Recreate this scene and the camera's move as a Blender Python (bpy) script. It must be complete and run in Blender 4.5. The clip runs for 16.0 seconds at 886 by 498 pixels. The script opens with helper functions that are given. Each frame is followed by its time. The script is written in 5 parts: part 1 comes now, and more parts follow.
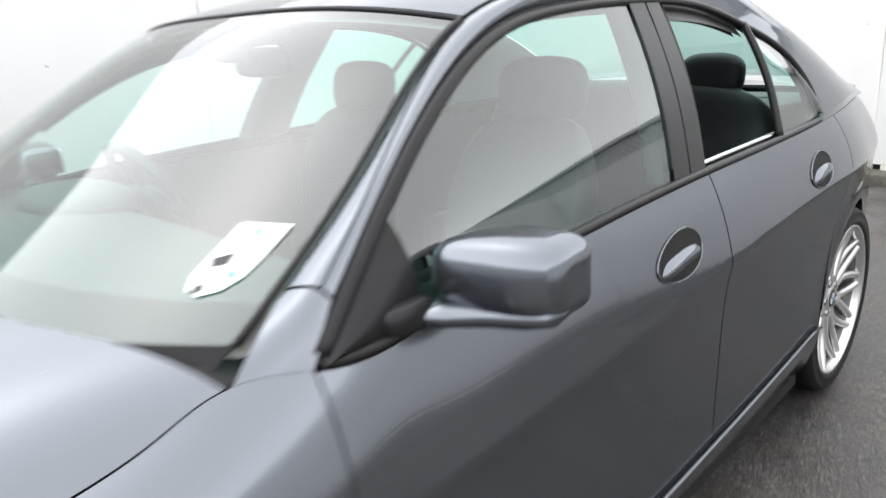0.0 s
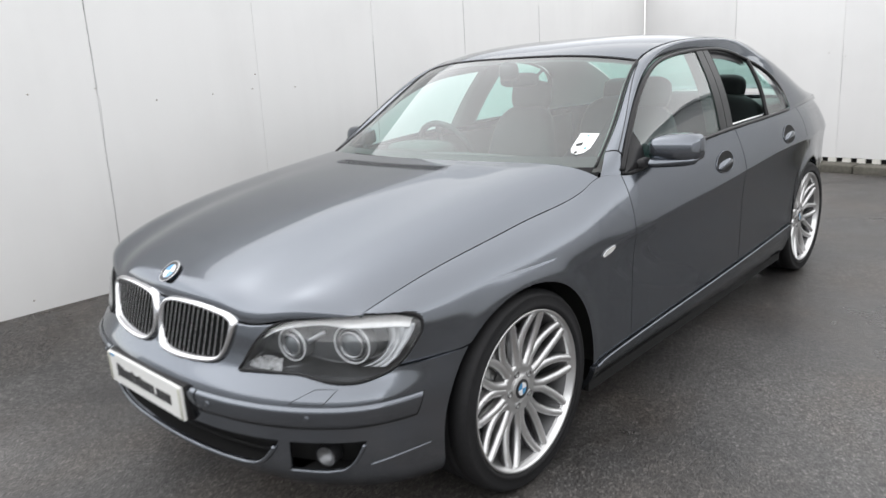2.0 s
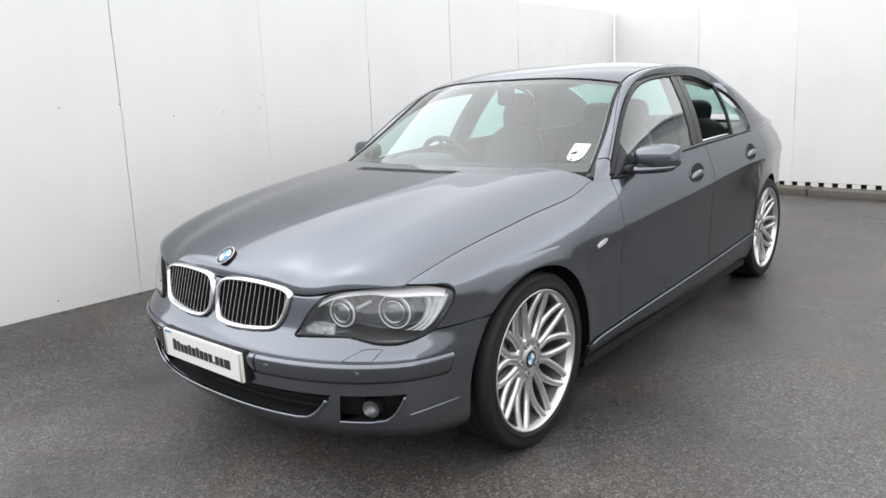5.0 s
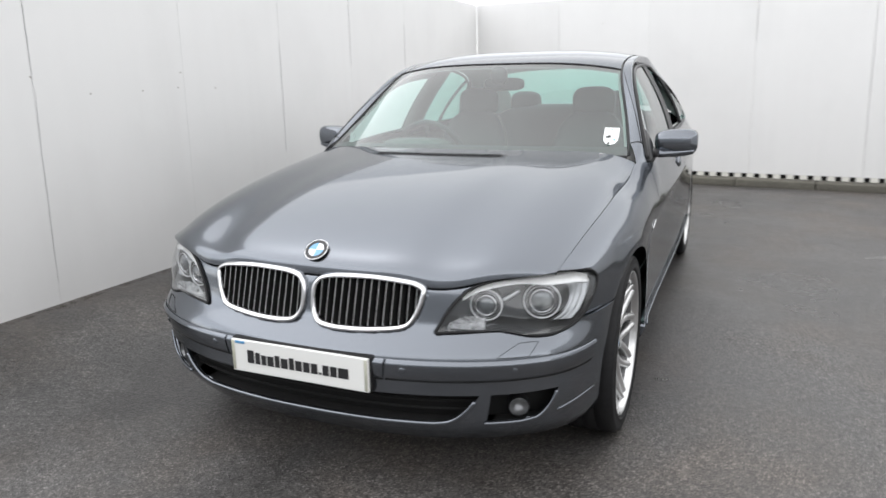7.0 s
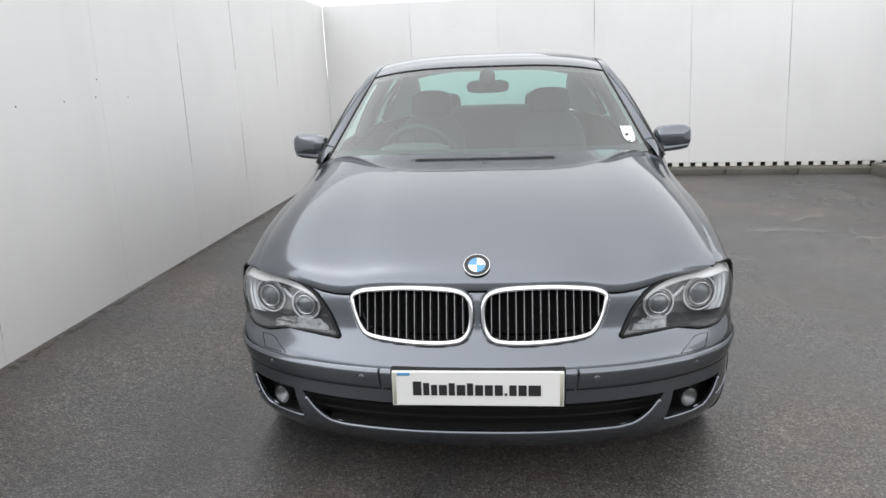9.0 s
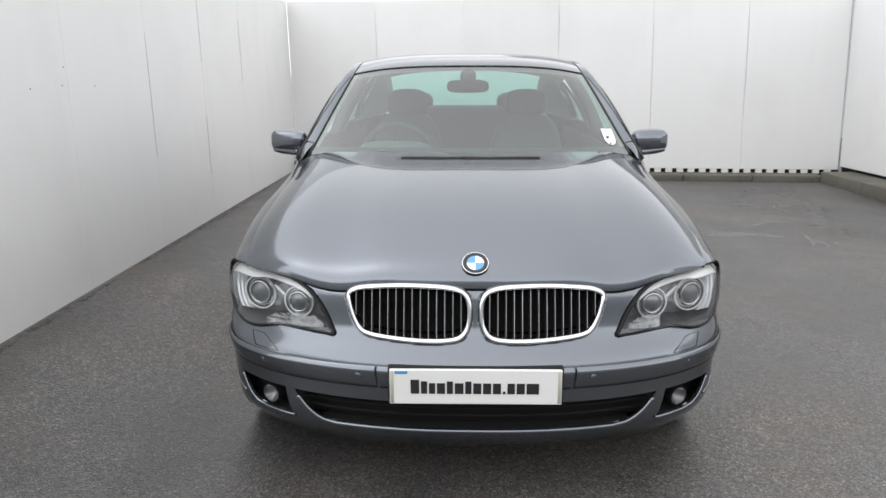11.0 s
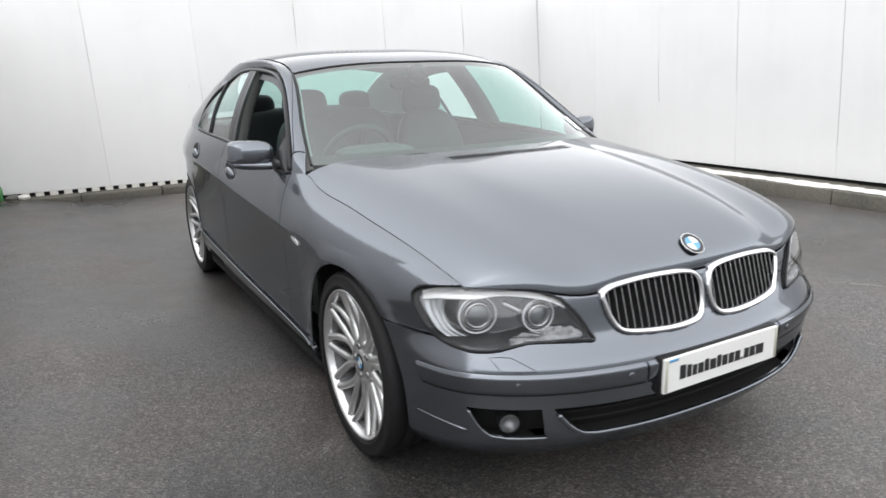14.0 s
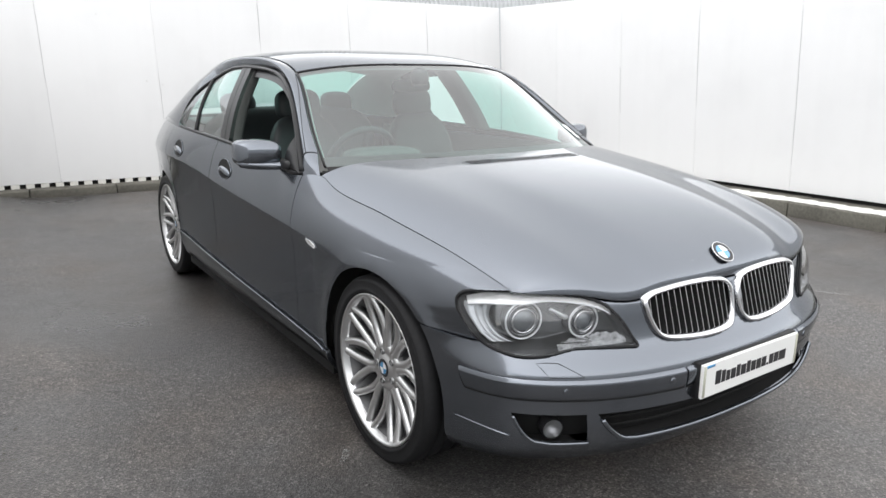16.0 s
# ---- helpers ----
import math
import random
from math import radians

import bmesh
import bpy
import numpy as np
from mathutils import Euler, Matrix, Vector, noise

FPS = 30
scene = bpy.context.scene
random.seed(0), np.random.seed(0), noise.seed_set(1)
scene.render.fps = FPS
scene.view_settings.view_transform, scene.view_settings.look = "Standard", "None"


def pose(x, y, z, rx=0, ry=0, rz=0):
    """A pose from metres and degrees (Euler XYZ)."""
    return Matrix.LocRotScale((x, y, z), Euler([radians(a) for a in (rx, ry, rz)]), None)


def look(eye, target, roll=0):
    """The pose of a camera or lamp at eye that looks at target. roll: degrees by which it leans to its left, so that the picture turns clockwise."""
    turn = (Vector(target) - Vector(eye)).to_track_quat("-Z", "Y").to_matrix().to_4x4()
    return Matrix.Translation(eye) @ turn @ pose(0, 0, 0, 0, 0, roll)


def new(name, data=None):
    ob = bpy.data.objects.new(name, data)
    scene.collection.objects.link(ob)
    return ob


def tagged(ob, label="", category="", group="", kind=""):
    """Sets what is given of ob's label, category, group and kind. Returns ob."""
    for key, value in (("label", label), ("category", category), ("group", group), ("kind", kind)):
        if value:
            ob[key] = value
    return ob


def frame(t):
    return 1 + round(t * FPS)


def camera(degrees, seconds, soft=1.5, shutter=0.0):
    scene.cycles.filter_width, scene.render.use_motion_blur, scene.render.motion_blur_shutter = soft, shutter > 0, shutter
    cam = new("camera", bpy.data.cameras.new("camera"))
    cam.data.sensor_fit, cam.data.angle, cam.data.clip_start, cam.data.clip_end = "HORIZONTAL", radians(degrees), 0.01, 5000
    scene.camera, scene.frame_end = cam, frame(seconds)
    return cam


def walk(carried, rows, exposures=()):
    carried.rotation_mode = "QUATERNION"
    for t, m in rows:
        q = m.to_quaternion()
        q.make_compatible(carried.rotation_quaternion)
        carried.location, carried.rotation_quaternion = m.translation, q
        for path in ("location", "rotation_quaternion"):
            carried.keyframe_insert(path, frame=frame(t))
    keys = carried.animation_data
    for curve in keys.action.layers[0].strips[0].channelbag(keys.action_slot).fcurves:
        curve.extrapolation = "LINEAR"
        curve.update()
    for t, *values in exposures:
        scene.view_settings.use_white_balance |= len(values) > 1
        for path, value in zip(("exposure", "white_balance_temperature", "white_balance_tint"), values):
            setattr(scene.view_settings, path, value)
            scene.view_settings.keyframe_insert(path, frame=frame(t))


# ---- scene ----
cam = camera(64.5, 16.0, shutter=0.5)
PATH = [
    (0, (1.539, 0.242, 1.36), (0.198, 1.609, 0.783), -3.2),
    (0.5, (1.782, -0.339, 1.41), (0.415, 1.011, 0.852), -4.5),
    (1, (1.942, -0.898, 1.442), (0.594, 0.474, 0.895), -4.8),
    (1.5, (2.118, -1.357, 1.453), (0.765, 0.018, 0.924), -4.6),
    (2, (2.204, -1.74, 1.435), (0.872, -0.339, 0.922), -3.6),
    (2.5, (2.326, -1.987, 1.434), (0.999, -0.577, 0.933), -2.6),
    (3, (2.376, -2.121, 1.431), (1.06, -0.693, 0.952), -2.1),
    (3.5, (2.373, -2.144, 1.403), (1.066, -0.697, 0.957), -2.6),
    (6, (2.114, -2.29, 1.368), (0.943, -0.73, 0.93), -2.4),
    (6.5, (1.744, -2.443, 1.339), (0.712, -0.787, 0.901), -1.9),
    (7, (1.277, -2.639, 1.365), (0.505, -0.856, 0.892), -1.1),
    (7.5, (0.819, -2.771, 1.363), (0.304, -0.905, 0.862), -1.6),
    (8, (0.455, -2.823, 1.399), (0.144, -0.911, 0.904), -2.4),
    (8.5, (0.204, -2.862, 1.397), (-0.001, -0.931, 0.919), -2.9),
    (9, (0.089, -2.844, 1.404), (-0.088, -0.912, 0.919), -1.9),
    (11.5, (-0.171, -2.842, 1.388), (-0.122, -0.902, 0.905), 0.4),
    (12, (-0.445, -2.79, 1.384), (-0.243, -0.862, 0.893), 0.7),
    (12.5, (-0.796, -2.694, 1.377), (-0.422, -0.792, 0.886), 1.1),
    (13, (-1.142, -2.551, 1.367), (-0.577, -0.697, 0.873), -0.8),
    (13.5, (-1.479, -2.411, 1.377), (-0.687, -0.64, 0.889), -1.2),
    (14, (-1.772, -2.262, 1.394), (-0.828, -0.571, 0.896), -1.8),
    (14.5, (-1.953, -2.141, 1.4), (-0.952, -0.48, 0.909), -1.6),
    (15, (-2.021, -2.102, 1.399), (-0.951, -0.485, 0.907), -1.2),
    (15.5, (-2.035, -2.087, 1.399), (-0.945, -0.484, 0.908), -0.9),
    (16, (-2.038, -2.08, 1.395), (-0.944, -0.478, 0.907), 0.3),
]
EXPOSURES = [(0.0, 1.58), (0.5, 1.22), (1.0, 1.08), (2.0, 1.16), (3.5, 1.3), (6.0, 1.22), (8.0, 1.06), (9.0, 1.05), (12.5, 1.08), (14.5, 1.28), (16.0, 1.31)]
walk(cam, [(t, look(eye, target, roll)) for t, eye, target, roll in PATH], EXPOSURES)

# ---- world and light: a bright overcast day ----
world = bpy.data.worlds.new("overcast_sky")
scene.world = world
world.use_nodes = True
wn = world.node_tree
sky = wn.nodes.new("ShaderNodeTexSky")
sky.sky_type, sky.sun_disc = "NISHITA", False
sky.sun_elevation, sky.sun_rotation = radians(62), radians(254)
sky.dust_density = 0.6
pale = wn.nodes.new("ShaderNodeHueSaturation")
pale.inputs["Saturation"].default_value = 0.12
back = wn.nodes["Background"]
back.inputs["Strength"].default_value = 0.15
wn.links.new(sky.outputs[0], pale.inputs["Color"])
wn.links.new(pale.outputs[0], back.inputs["Color"])

sun = new("sun", bpy.data.lights.new("sun", "SUN"))
sun.data.energy, sun.data.angle, sun.data.color = 1.2, radians(150), (1.0, 0.985, 0.96)
sun.matrix_world = look((0.85, -0.25, 5.0), (0, 0, 0))


# ---- materials ----
def material(name):
    m = bpy.data.materials.new(name)
    m.use_nodes = True
    return m, m.node_tree.nodes, m.node_tree.links, m.node_tree.nodes["Principled BSDF"]


def plain(name, colour, rough=0.5, metal=0.0, coat=0.0, grain=0.0, size=60.0, bump=0.0):
    """A surface with two scales of colour variation and a fine relief."""
    m, n, l, b = material(name)
    b.inputs["Roughness"].default_value, b.inputs["Metallic"].default_value = rough, metal
    b.inputs["Coat Weight"].default_value, b.inputs["Coat Roughness"].default_value = coat, 0.03
    b.inputs["Base Color"].default_value = (*colour, 1)
    if grain or bump:
        co = n.new("ShaderNodeTexCoord")
        fine, broad = n.new("ShaderNodeTexNoise"), n.new("ShaderNodeTexNoise")
        fine.inputs["Scale"].default_value, fine.inputs["Detail"].default_value = size, 6
        broad.inputs["Scale"].default_value, broad.inputs["Detail"].default_value = size / 22, 4
        both = n.new("ShaderNodeMath")
        both.operation = "ADD"
        ramp = n.new("ShaderNodeMapRange")
        ramp.inputs[1].default_value, ramp.inputs[2].default_value = 0.6, 1.4
        ramp.inputs[3].default_value, ramp.inputs[4].default_value = 1 - grain, 1 + grain
        tone = n.new("ShaderNodeVectorMath")
        tone.operation = "SCALE"
        tone.inputs[0].default_value = colour
        for t in (fine, broad):
            l.new(co.outputs["Object"], t.inputs["Vector"])
        l.new(fine.outputs[0], both.inputs[0])
        l.new(broad.outputs[0], both.inputs[1])
        l.new(both.outputs[0], ramp.inputs[0])
        l.new(ramp.outputs[0], tone.inputs["Scale"])
        l.new(tone.outputs[0], b.inputs["Base Color"])
        if bump:
            bp = n.new("ShaderNodeBump")
            bp.inputs["Strength"].default_value, bp.inputs["Distance"].default_value = bump, 0.002
            l.new(fine.outputs[0], bp.inputs["Height"])
            l.new(bp.outputs[0], b.inputs["Normal"])
    return m


def make_paint():
    """Blue-grey metallic paint under clear lacquer, with fine flake and faint dirt."""
    m, n, l, b = material("car_paint")
    co = n.new("ShaderNodeTexCoord")
    flake, dirt = n.new("ShaderNodeTexNoise"), n.new("ShaderNodeTexNoise")
    flake.inputs["Scale"].default_value, flake.inputs["Detail"].default_value = 900, 2
    dirt.inputs["Scale"].default_value, dirt.inputs["Detail"].default_value = 5, 8
    l.new(co.outputs["Object"], flake.inputs["Vector"])
    l.new(co.outputs["Object"], dirt.inputs["Vector"])
    mix = n.new("ShaderNodeMix")
    mix.data_type = "RGBA"
    mix.inputs[6].default_value, mix.inputs[7].default_value = (0.142, 0.154, 0.175, 1), (0.192, 0.207, 0.231, 1)
    l.new(flake.outputs[0], mix.inputs[0])
    l.new(mix.outputs[2], b.inputs["Base Color"])
    r = n.new("ShaderNodeMapRange")
    r.inputs[3].default_value, r.inputs[4].default_value = 0.16, 0.22
    l.new(dirt.outputs[0], r.inputs[0])
    l.new(r.outputs[0], b.inputs["Roughness"])
    c = n.new("ShaderNodeMapRange")
    c.inputs[3].default_value, c.inputs[4].default_value = 0.0, 0.025
    l.new(dirt.outputs[0], c.inputs[0])
    l.new(c.outputs[0], b.inputs["Coat Roughness"])
    # scattered rain beads
    beads, some = n.new("ShaderNodeTexVoronoi"), n.new("ShaderNodeMapRange")
    beads.inputs["Scale"].default_value = 85
    l.new(co.outputs["Object"], beads.inputs["Vector"])
    some.inputs[1].default_value, some.inputs[2].default_value, some.inputs[3].default_value, some.inputs[4].default_value = 0.0, 0.22, 1.0, 0.0
    l.new(beads.outputs["Distance"], some.inputs[0])
    pick = n.new("ShaderNodeMath")
    pick.operation = "GREATER_THAN"
    pick.inputs[1].default_value = 0.93
    wet = n.new("ShaderNodeMath")
    wet.operation = "MULTIPLY"
    grey = n.new("ShaderNodeSeparateColor")
    l.new(beads.outputs["Color"], grey.inputs[0])
    l.new(grey.outputs[0], pick.inputs[0])
    l.new(pick.outputs[0], wet.inputs[0])
    l.new(some.outputs[0], wet.inputs[1])
    bp = n.new("ShaderNodeBump")
    bp.inputs["Strength"].default_value, bp.inputs["Distance"].default_value = 0.8, 0.0014
    l.new(wet.outputs[0], bp.inputs["Height"])
    l.new(bp.outputs[0], b.inputs["Coat Normal"])
    b.inputs["Metallic"].default_value, b.inputs["Coat Weight"].default_value, b.inputs["Coat IOR"].default_value = 0.92, 0.75, 1.45
    b.inputs["Specular Tint"].default_value = (0.36, 0.37, 0.38, 1)
    return m


def make_glass(name, tint, gloss=0.115):
    """Thin sheet glass: tinted where one looks through, mirror-like by Fresnel."""
    m, n, l, b = material(name)
    n.remove(b)
    clear, shine, mix, lw, p5, ma = (n.new("ShaderNode" + k) for k in ("BsdfTransparent", "BsdfGlossy", "MixShader", "LayerWeight", "Math", "Math"))
    clear.inputs[0].default_value = (*tint, 1)
    shine.inputs[0].default_value, shine.inputs["Roughness"].default_value = (1, 1, 1, 1), 0.02
    p5.operation, ma.operation = "POWER", "MULTIPLY_ADD"
    p5.inputs[1].default_value, ma.inputs[1].default_value, ma.inputs[2].default_value = 5.0, 1 - gloss, gloss
    l.new(lw.outputs["Facing"], p5.inputs[0])
    l.new(p5.outputs[0], ma.inputs[0])
    l.new(ma.outputs[0], mix.inputs[0])
    l.new(clear.outputs[0], mix.inputs[1])
    l.new(shine.outputs[0], mix.inputs[2])
    l.new(mix.outputs[0], n["Material Output"].inputs[0])
    return m


def make_asphalt():
    """Damp asphalt: aggregate grain, dark wet patches and pale dried stains."""
    m, n, l, b = material("damp_asphalt")
    co = n.new("ShaderNodeTexCoord")
    def noise_at(scale, detail, rough=0.55):
        t = n.new("ShaderNodeTexNoise")
        t.inputs["Scale"].default_value, t.inputs["Detail"].default_value, t.inputs["Roughness"].default_value = scale, detail, rough
        l.new(co.outputs["Object"], t.inputs["Vector"])
        return t
    def ramp(src, a, c, lo, hi):
        r = n.new("ShaderNodeMapRange")
        for i, v in enumerate((a, c, lo, hi), 1):
            r.inputs[i].default_value = v
        l.new(src, r.inputs[0])
        return r.outputs[0]
    stones = n.new("ShaderNodeTexVoronoi")
    stones.inputs["Scale"].default_value = 150
    l.new(co.outputs["Object"], stones.inputs["Vector"])
    grain, mottle, damp, stain, spill, spots = noise_at(420, 3), noise_at(34, 5, 0.65), noise_at(0.7, 6, 0.6), noise_at(2.4, 9, 0.68), noise_at(1.1, 5, 0.6), noise_at(9.0, 2)
    def times(a, c):
        k = n.new("ShaderNodeMath")
        k.operation = "MULTIPLY"
        l.new(a, k.inputs[0])
        l.new(c, k.inputs[1])
        return k.outputs[0]
    v = times(ramp(stones.outputs["Color"], 0.0, 1.0, 0.35, 1.85), ramp(grain.outputs[0], 0.3, 0.7, 0.7, 1.3))
    chips = n.new("ShaderNodeTexVoronoi")
    chips.inputs["Scale"].default_value = 170
    l.new(co.outputs["Object"], chips.inputs["Vector"])
    pale = n.new("ShaderNodeSeparateColor")
    l.new(chips.outputs["Color"], pale.inputs[0])
    v = times(v, ramp(pale.outputs[0], 0.80, 0.90, 0.94, 1.9))
    v = times(v, ramp(mottle.outputs[0], 0.3, 0.7, 0.72, 1.30))
    v = times(v, ramp(damp.outputs[0], 0.41, 0.60, 0.66, 1.34))
    v = times(v, ramp(stain.outputs[0], 0.56, 0.75, 1.0, 1.45))
    v = times(v, ramp(spots.outputs[0], 0.72, 0.78, 1.0, 0.45))
    brown = n.new("ShaderNodeMix")
    brown.data_type = "RGBA"
    brown.inputs[6].default_value, brown.inputs[7].default_value = (0.0575, 0.055, 0.0535, 1), (0.063, 0.055, 0.049, 1)
    l.new(ramp(spill.outputs[0], 0.45, 0.65, 0.0, 1.0), brown.inputs[0])
    tone = n.new("ShaderNodeVectorMath")
    tone.operation = "SCALE"
    l.new(brown.outputs[2], tone.inputs[0])
    l.new(v, tone.inputs["Scale"])
    l.new(tone.outputs[0], b.inputs["Base Color"])
    l.new(ramp(damp.outputs[0], 0.38, 0.62, 0.27, 0.58), b.inputs["Roughness"])
    bp = n.new("ShaderNodeBump")
    bp.inputs["Strength"].default_value, bp.inputs["Distance"].default_value = 0.55, 0.003
    high = n.new("ShaderNodeMath")
    high.operation = "ADD"
    l.new(stones.outputs["Distance"], high.inputs[0])
    l.new(mottle.outputs[0], high.inputs[1])
    l.new(high.outputs[0], bp.inputs["Height"])
    l.new(bp.outputs[0], b.inputs["Normal"])
    return m


def make_panel_white():
    """White-painted board with faint weather streaks, smudges and a slightly uneven sheet."""
    m, n, l, b = material("white_board")
    co, info = n.new("ShaderNodeTexCoord"), n.new("ShaderNodeObjectInfo")
    mp = n.new("ShaderNodeMapping")
    mp.inputs["Scale"].default_value = (5.0, 5.0, 0.35)
    streak, smudge = n.new("ShaderNodeTexNoise"), n.new("ShaderNodeTexNoise")
    streak.inputs["Scale"].default_value, streak.inputs["Detail"].default_value = 1.6, 8
    smudge.inputs["Scale"].default_value, smudge.inputs["Detail"].default_value = 1.3, 7
    l.new(co.outputs["Object"], mp.inputs[0])
    l.new(mp.outputs[0], streak.inputs["Vector"])
    l.new(co.outputs["Object"], smudge.inputs["Vector"])
    def ramp(src, a, c, lo, hi):
        r = n.new("ShaderNodeMapRange")
        for i, v in enumerate((a, c, lo, hi), 1):
            r.inputs[i].default_value = v
        l.new(src, r.inputs[0])
        return r.outputs[0]
    def times(a, c):
        k = n.new("ShaderNodeMath")
        k.operation = "MULTIPLY"
        l.new(a, k.inputs[0])
        l.new(c, k.inputs[1])
        return k.outputs[0]
    v = times(ramp(streak.outputs[0], 0.45, 0.75, 1.0, 0.982), ramp(smudge.outputs[0], 0.5, 0.75, 1.0, 0.95))
    v = times(v, ramp(info.outputs["Random"], 0, 1, 0.97, 1.0))
    tone = n.new("ShaderNodeVectorMath")
    tone.operation = "SCALE"
    tone.inputs[0].default_value = (0.725, 0.722, 0.718)
    l.new(v, tone.inputs["Scale"])
    l.new(tone.outputs[0], b.inputs["Base Color"])
    b.inputs["Roughness"].default_value = 0.42
    bp = n.new("ShaderNodeBump")
    bp.inputs["Strength"].default_value, bp.inputs["Distance"].default_value = 0.15, 0.01
    l.new(smudge.outputs[0], bp.inputs["Height"])
    l.new(bp.outputs[0], b.inputs["Normal"])
    return m


def make_mist():
    """Fine droplets on clear plastic: half see-through, uneven."""
    m, n, l, b = material("condensation")
    b.inputs["Base Color"].default_value, b.inputs["Roughness"].default_value = (0.62, 0.63, 0.64, 1), 0.6
    co, t, r = n.new("ShaderNodeTexCoord"), n.new("ShaderNodeTexNoise"), n.new("ShaderNodeMapRange")
    t.inputs["Scale"].default_value, t.inputs["Detail"].default_value = 55, 5
    r.inputs[1].default_value, r.inputs[2].default_value, r.inputs[3].default_value, r.inputs[4].default_value = 0.3, 0.7, 0.25, 0.65
    l.new(co.outputs["Object"], t.inputs["Vector"])
    l.new(t.outputs[0], r.inputs[0])
    l.new(r.outputs[0], b.inputs["Alpha"])
    return m


def make_film(name, colour, low, high, scale):
    """A thin, broken film of dirt or dried residue."""
    m, n, l, b = material(name)
    b.inputs["Base Color"].default_value, b.inputs["Roughness"].default_value = (*colour, 1), 0.85
    co, t, r = n.new("ShaderNodeTexCoord"), n.new("ShaderNodeTexNoise"), n.new("ShaderNodeMapRange")
    t.inputs["Scale"].default_value, t.inputs["Detail"].default_value, t.inputs["Roughness"].default_value = scale, 8, 0.7
    r.inputs[1].default_value, r.inputs[2].default_value, r.inputs[3].default_value, r.inputs[4].default_value = 0.42, 0.62, low, high
    l.new(co.outputs["Object"], t.inputs["Vector"])
    l.new(t.outputs[0], r.inputs[0])
    l.new(r.outputs[0], b.inputs["Alpha"])
    return m


CHALK, SOIL = make_film("dried_residue", (0.30, 0.30, 0.29), 0.0, 0.55, 22), make_film("brown_dirt", (0.075, 0.058, 0.042), 0.0, 0.55, 16)
MIST = make_mist()
PAINT, ASPHALT, BOARD = make_paint(), make_asphalt(), make_panel_white()
GLASS = make_glass("tinted_glass", (0.55, 0.82, 0.76), 0.125)
LAMP_GLASS = make_glass("lamp_cover", (0.92, 0.93, 0.94), 0.07)
CHROME = plain("chrome", (0.72, 0.72, 0.73), 0.12, 1.0, grain=0.04, size=30)
SLAT = plain("dull_slat_metal", (0.60, 0.60, 0.61), 0.3, 0.9, grain=0.05, size=40)
ALLOY = plain("silver_alloy", (0.66, 0.66, 0.66), 0.30, 0.9, coat=0.6, grain=0.05, size=40)
RUBBER = plain("tyre_rubber", (0.016, 0.016, 0.017), 0.62, grain=0.25, size=70, bump=0.3)
BLACK = plain("black_plastic", (0.013, 0.013, 0.014), 0.45, grain=0.2, size=50, bump=0.1)
TRIM = plain("black_trim", (0.016, 0.016, 0.017), 0.34, grain=0.1, size=30)
# near-black: gaps, recesses and undersides get their shade from this colour
VOID = plain("cavity_shade_black", (0.004, 0.004, 0.004), 0.9, grain=0.2, size=20)
LEATHER = plain("dark_leather", (0.030, 0.031, 0.033), 0.50, grain=0.12, size=18)
DASH = plain("dashboard_plastic", (0.075, 0.075, 0.072), 0.6, grain=0.1, size=20)
LINING = plain("pale_headlining", (0.34, 0.34, 0.33), 0.85, grain=0.08, size=150, bump=0.2)
REFLECTOR = plain("lamp_reflector", (0.40, 0.41, 0.42), 0.36, 1.0, grain=0.06, size=25)
LAMP_DARK = plain("lamp_bezel", (0.13, 0.132, 0.135), 0.35, 0.5, grain=0.25, size=45)
HALO = plain("light_ring_plastic", (0.66, 0.67, 0.68), 0.3, coat=0.3, grain=0.05, size=60)
LENS = plain("projector_lens", (0.10, 0.11, 0.12), 0.05, 0.3, coat=1.0, grain=0.1, size=30)
PLATE = plain("white_plate", (0.80, 0.80, 0.78), 0.25, coat=0.4, grain=0.02, size=12)
PLATE_EDGE = plain("plate_border", (0.44, 0.44, 0.36), 0.4, grain=0.06, size=30)
INK = plain("black_print", (0.02, 0.02, 0.022), 0.4, grain=0.05, size=40)
BLUE = plain("badge_blue", (0.09, 0.30, 0.55), 0.2, coat=0.8, grain=0.03, size=40)
WHITE = plain("badge_white", (0.80, 0.82, 0.84), 0.2, coat=0.8, grain=0.03, size=40)
PAPER = plain("sticker_paper", (0.80, 0.83, 0.82), 0.5, grain=0.03, size=40)
TEAL = plain("sticker_print", (0.16, 0.42, 0.46), 0.5, grain=0.05, size=40)
CONCRETE = plain("weathered_concrete", (0.105, 0.099, 0.082), 0.8, grain=0.4, size=38, bump=0.7)
WHITEWASH = plain("peeling_whitewash", (0.72, 0.71, 0.66), 0.7, grain=0.16, size=30, bump=0.6)
GREEN_GLASS = plain("green_bottle_glass", (0.06, 0.22, 0.07), 0.12, coat=0.8, grain=0.15, size=60)
STONE = plain("rough_stone", (0.13, 0.125, 0.11), 0.85, grain=0.35, size=60, bump=0.8)
CLADDING = plain("grey_cladding", (0.50, 0.51, 0.52), 0.45, 0.2, grain=0.1, size=8)
AMBER = plain("clear_indicator", (0.86, 0.855, 0.84), 0.32, 0.25, coat=0.5, grain=0.08, size=80)
TAIL = plain("red_tail_lens", (0.28, 0.015, 0.015), 0.12, coat=1.0, grain=0.1, size=50)
DISC = plain("brake_disc", (0.30, 0.30, 0.30), 0.35, 0.9, grain=0.15, size=60)
# darker and rougher than the alloy of rim and spokes
BARREL = plain("dark_rim_barrel", (0.15, 0.15, 0.153), 0.5, 0.5, grain=0.2, size=30)
LAMP_BOWL = plain("lamp_housing", (0.085, 0.087, 0.09), 0.3, 0.7, grain=0.3, size=40)
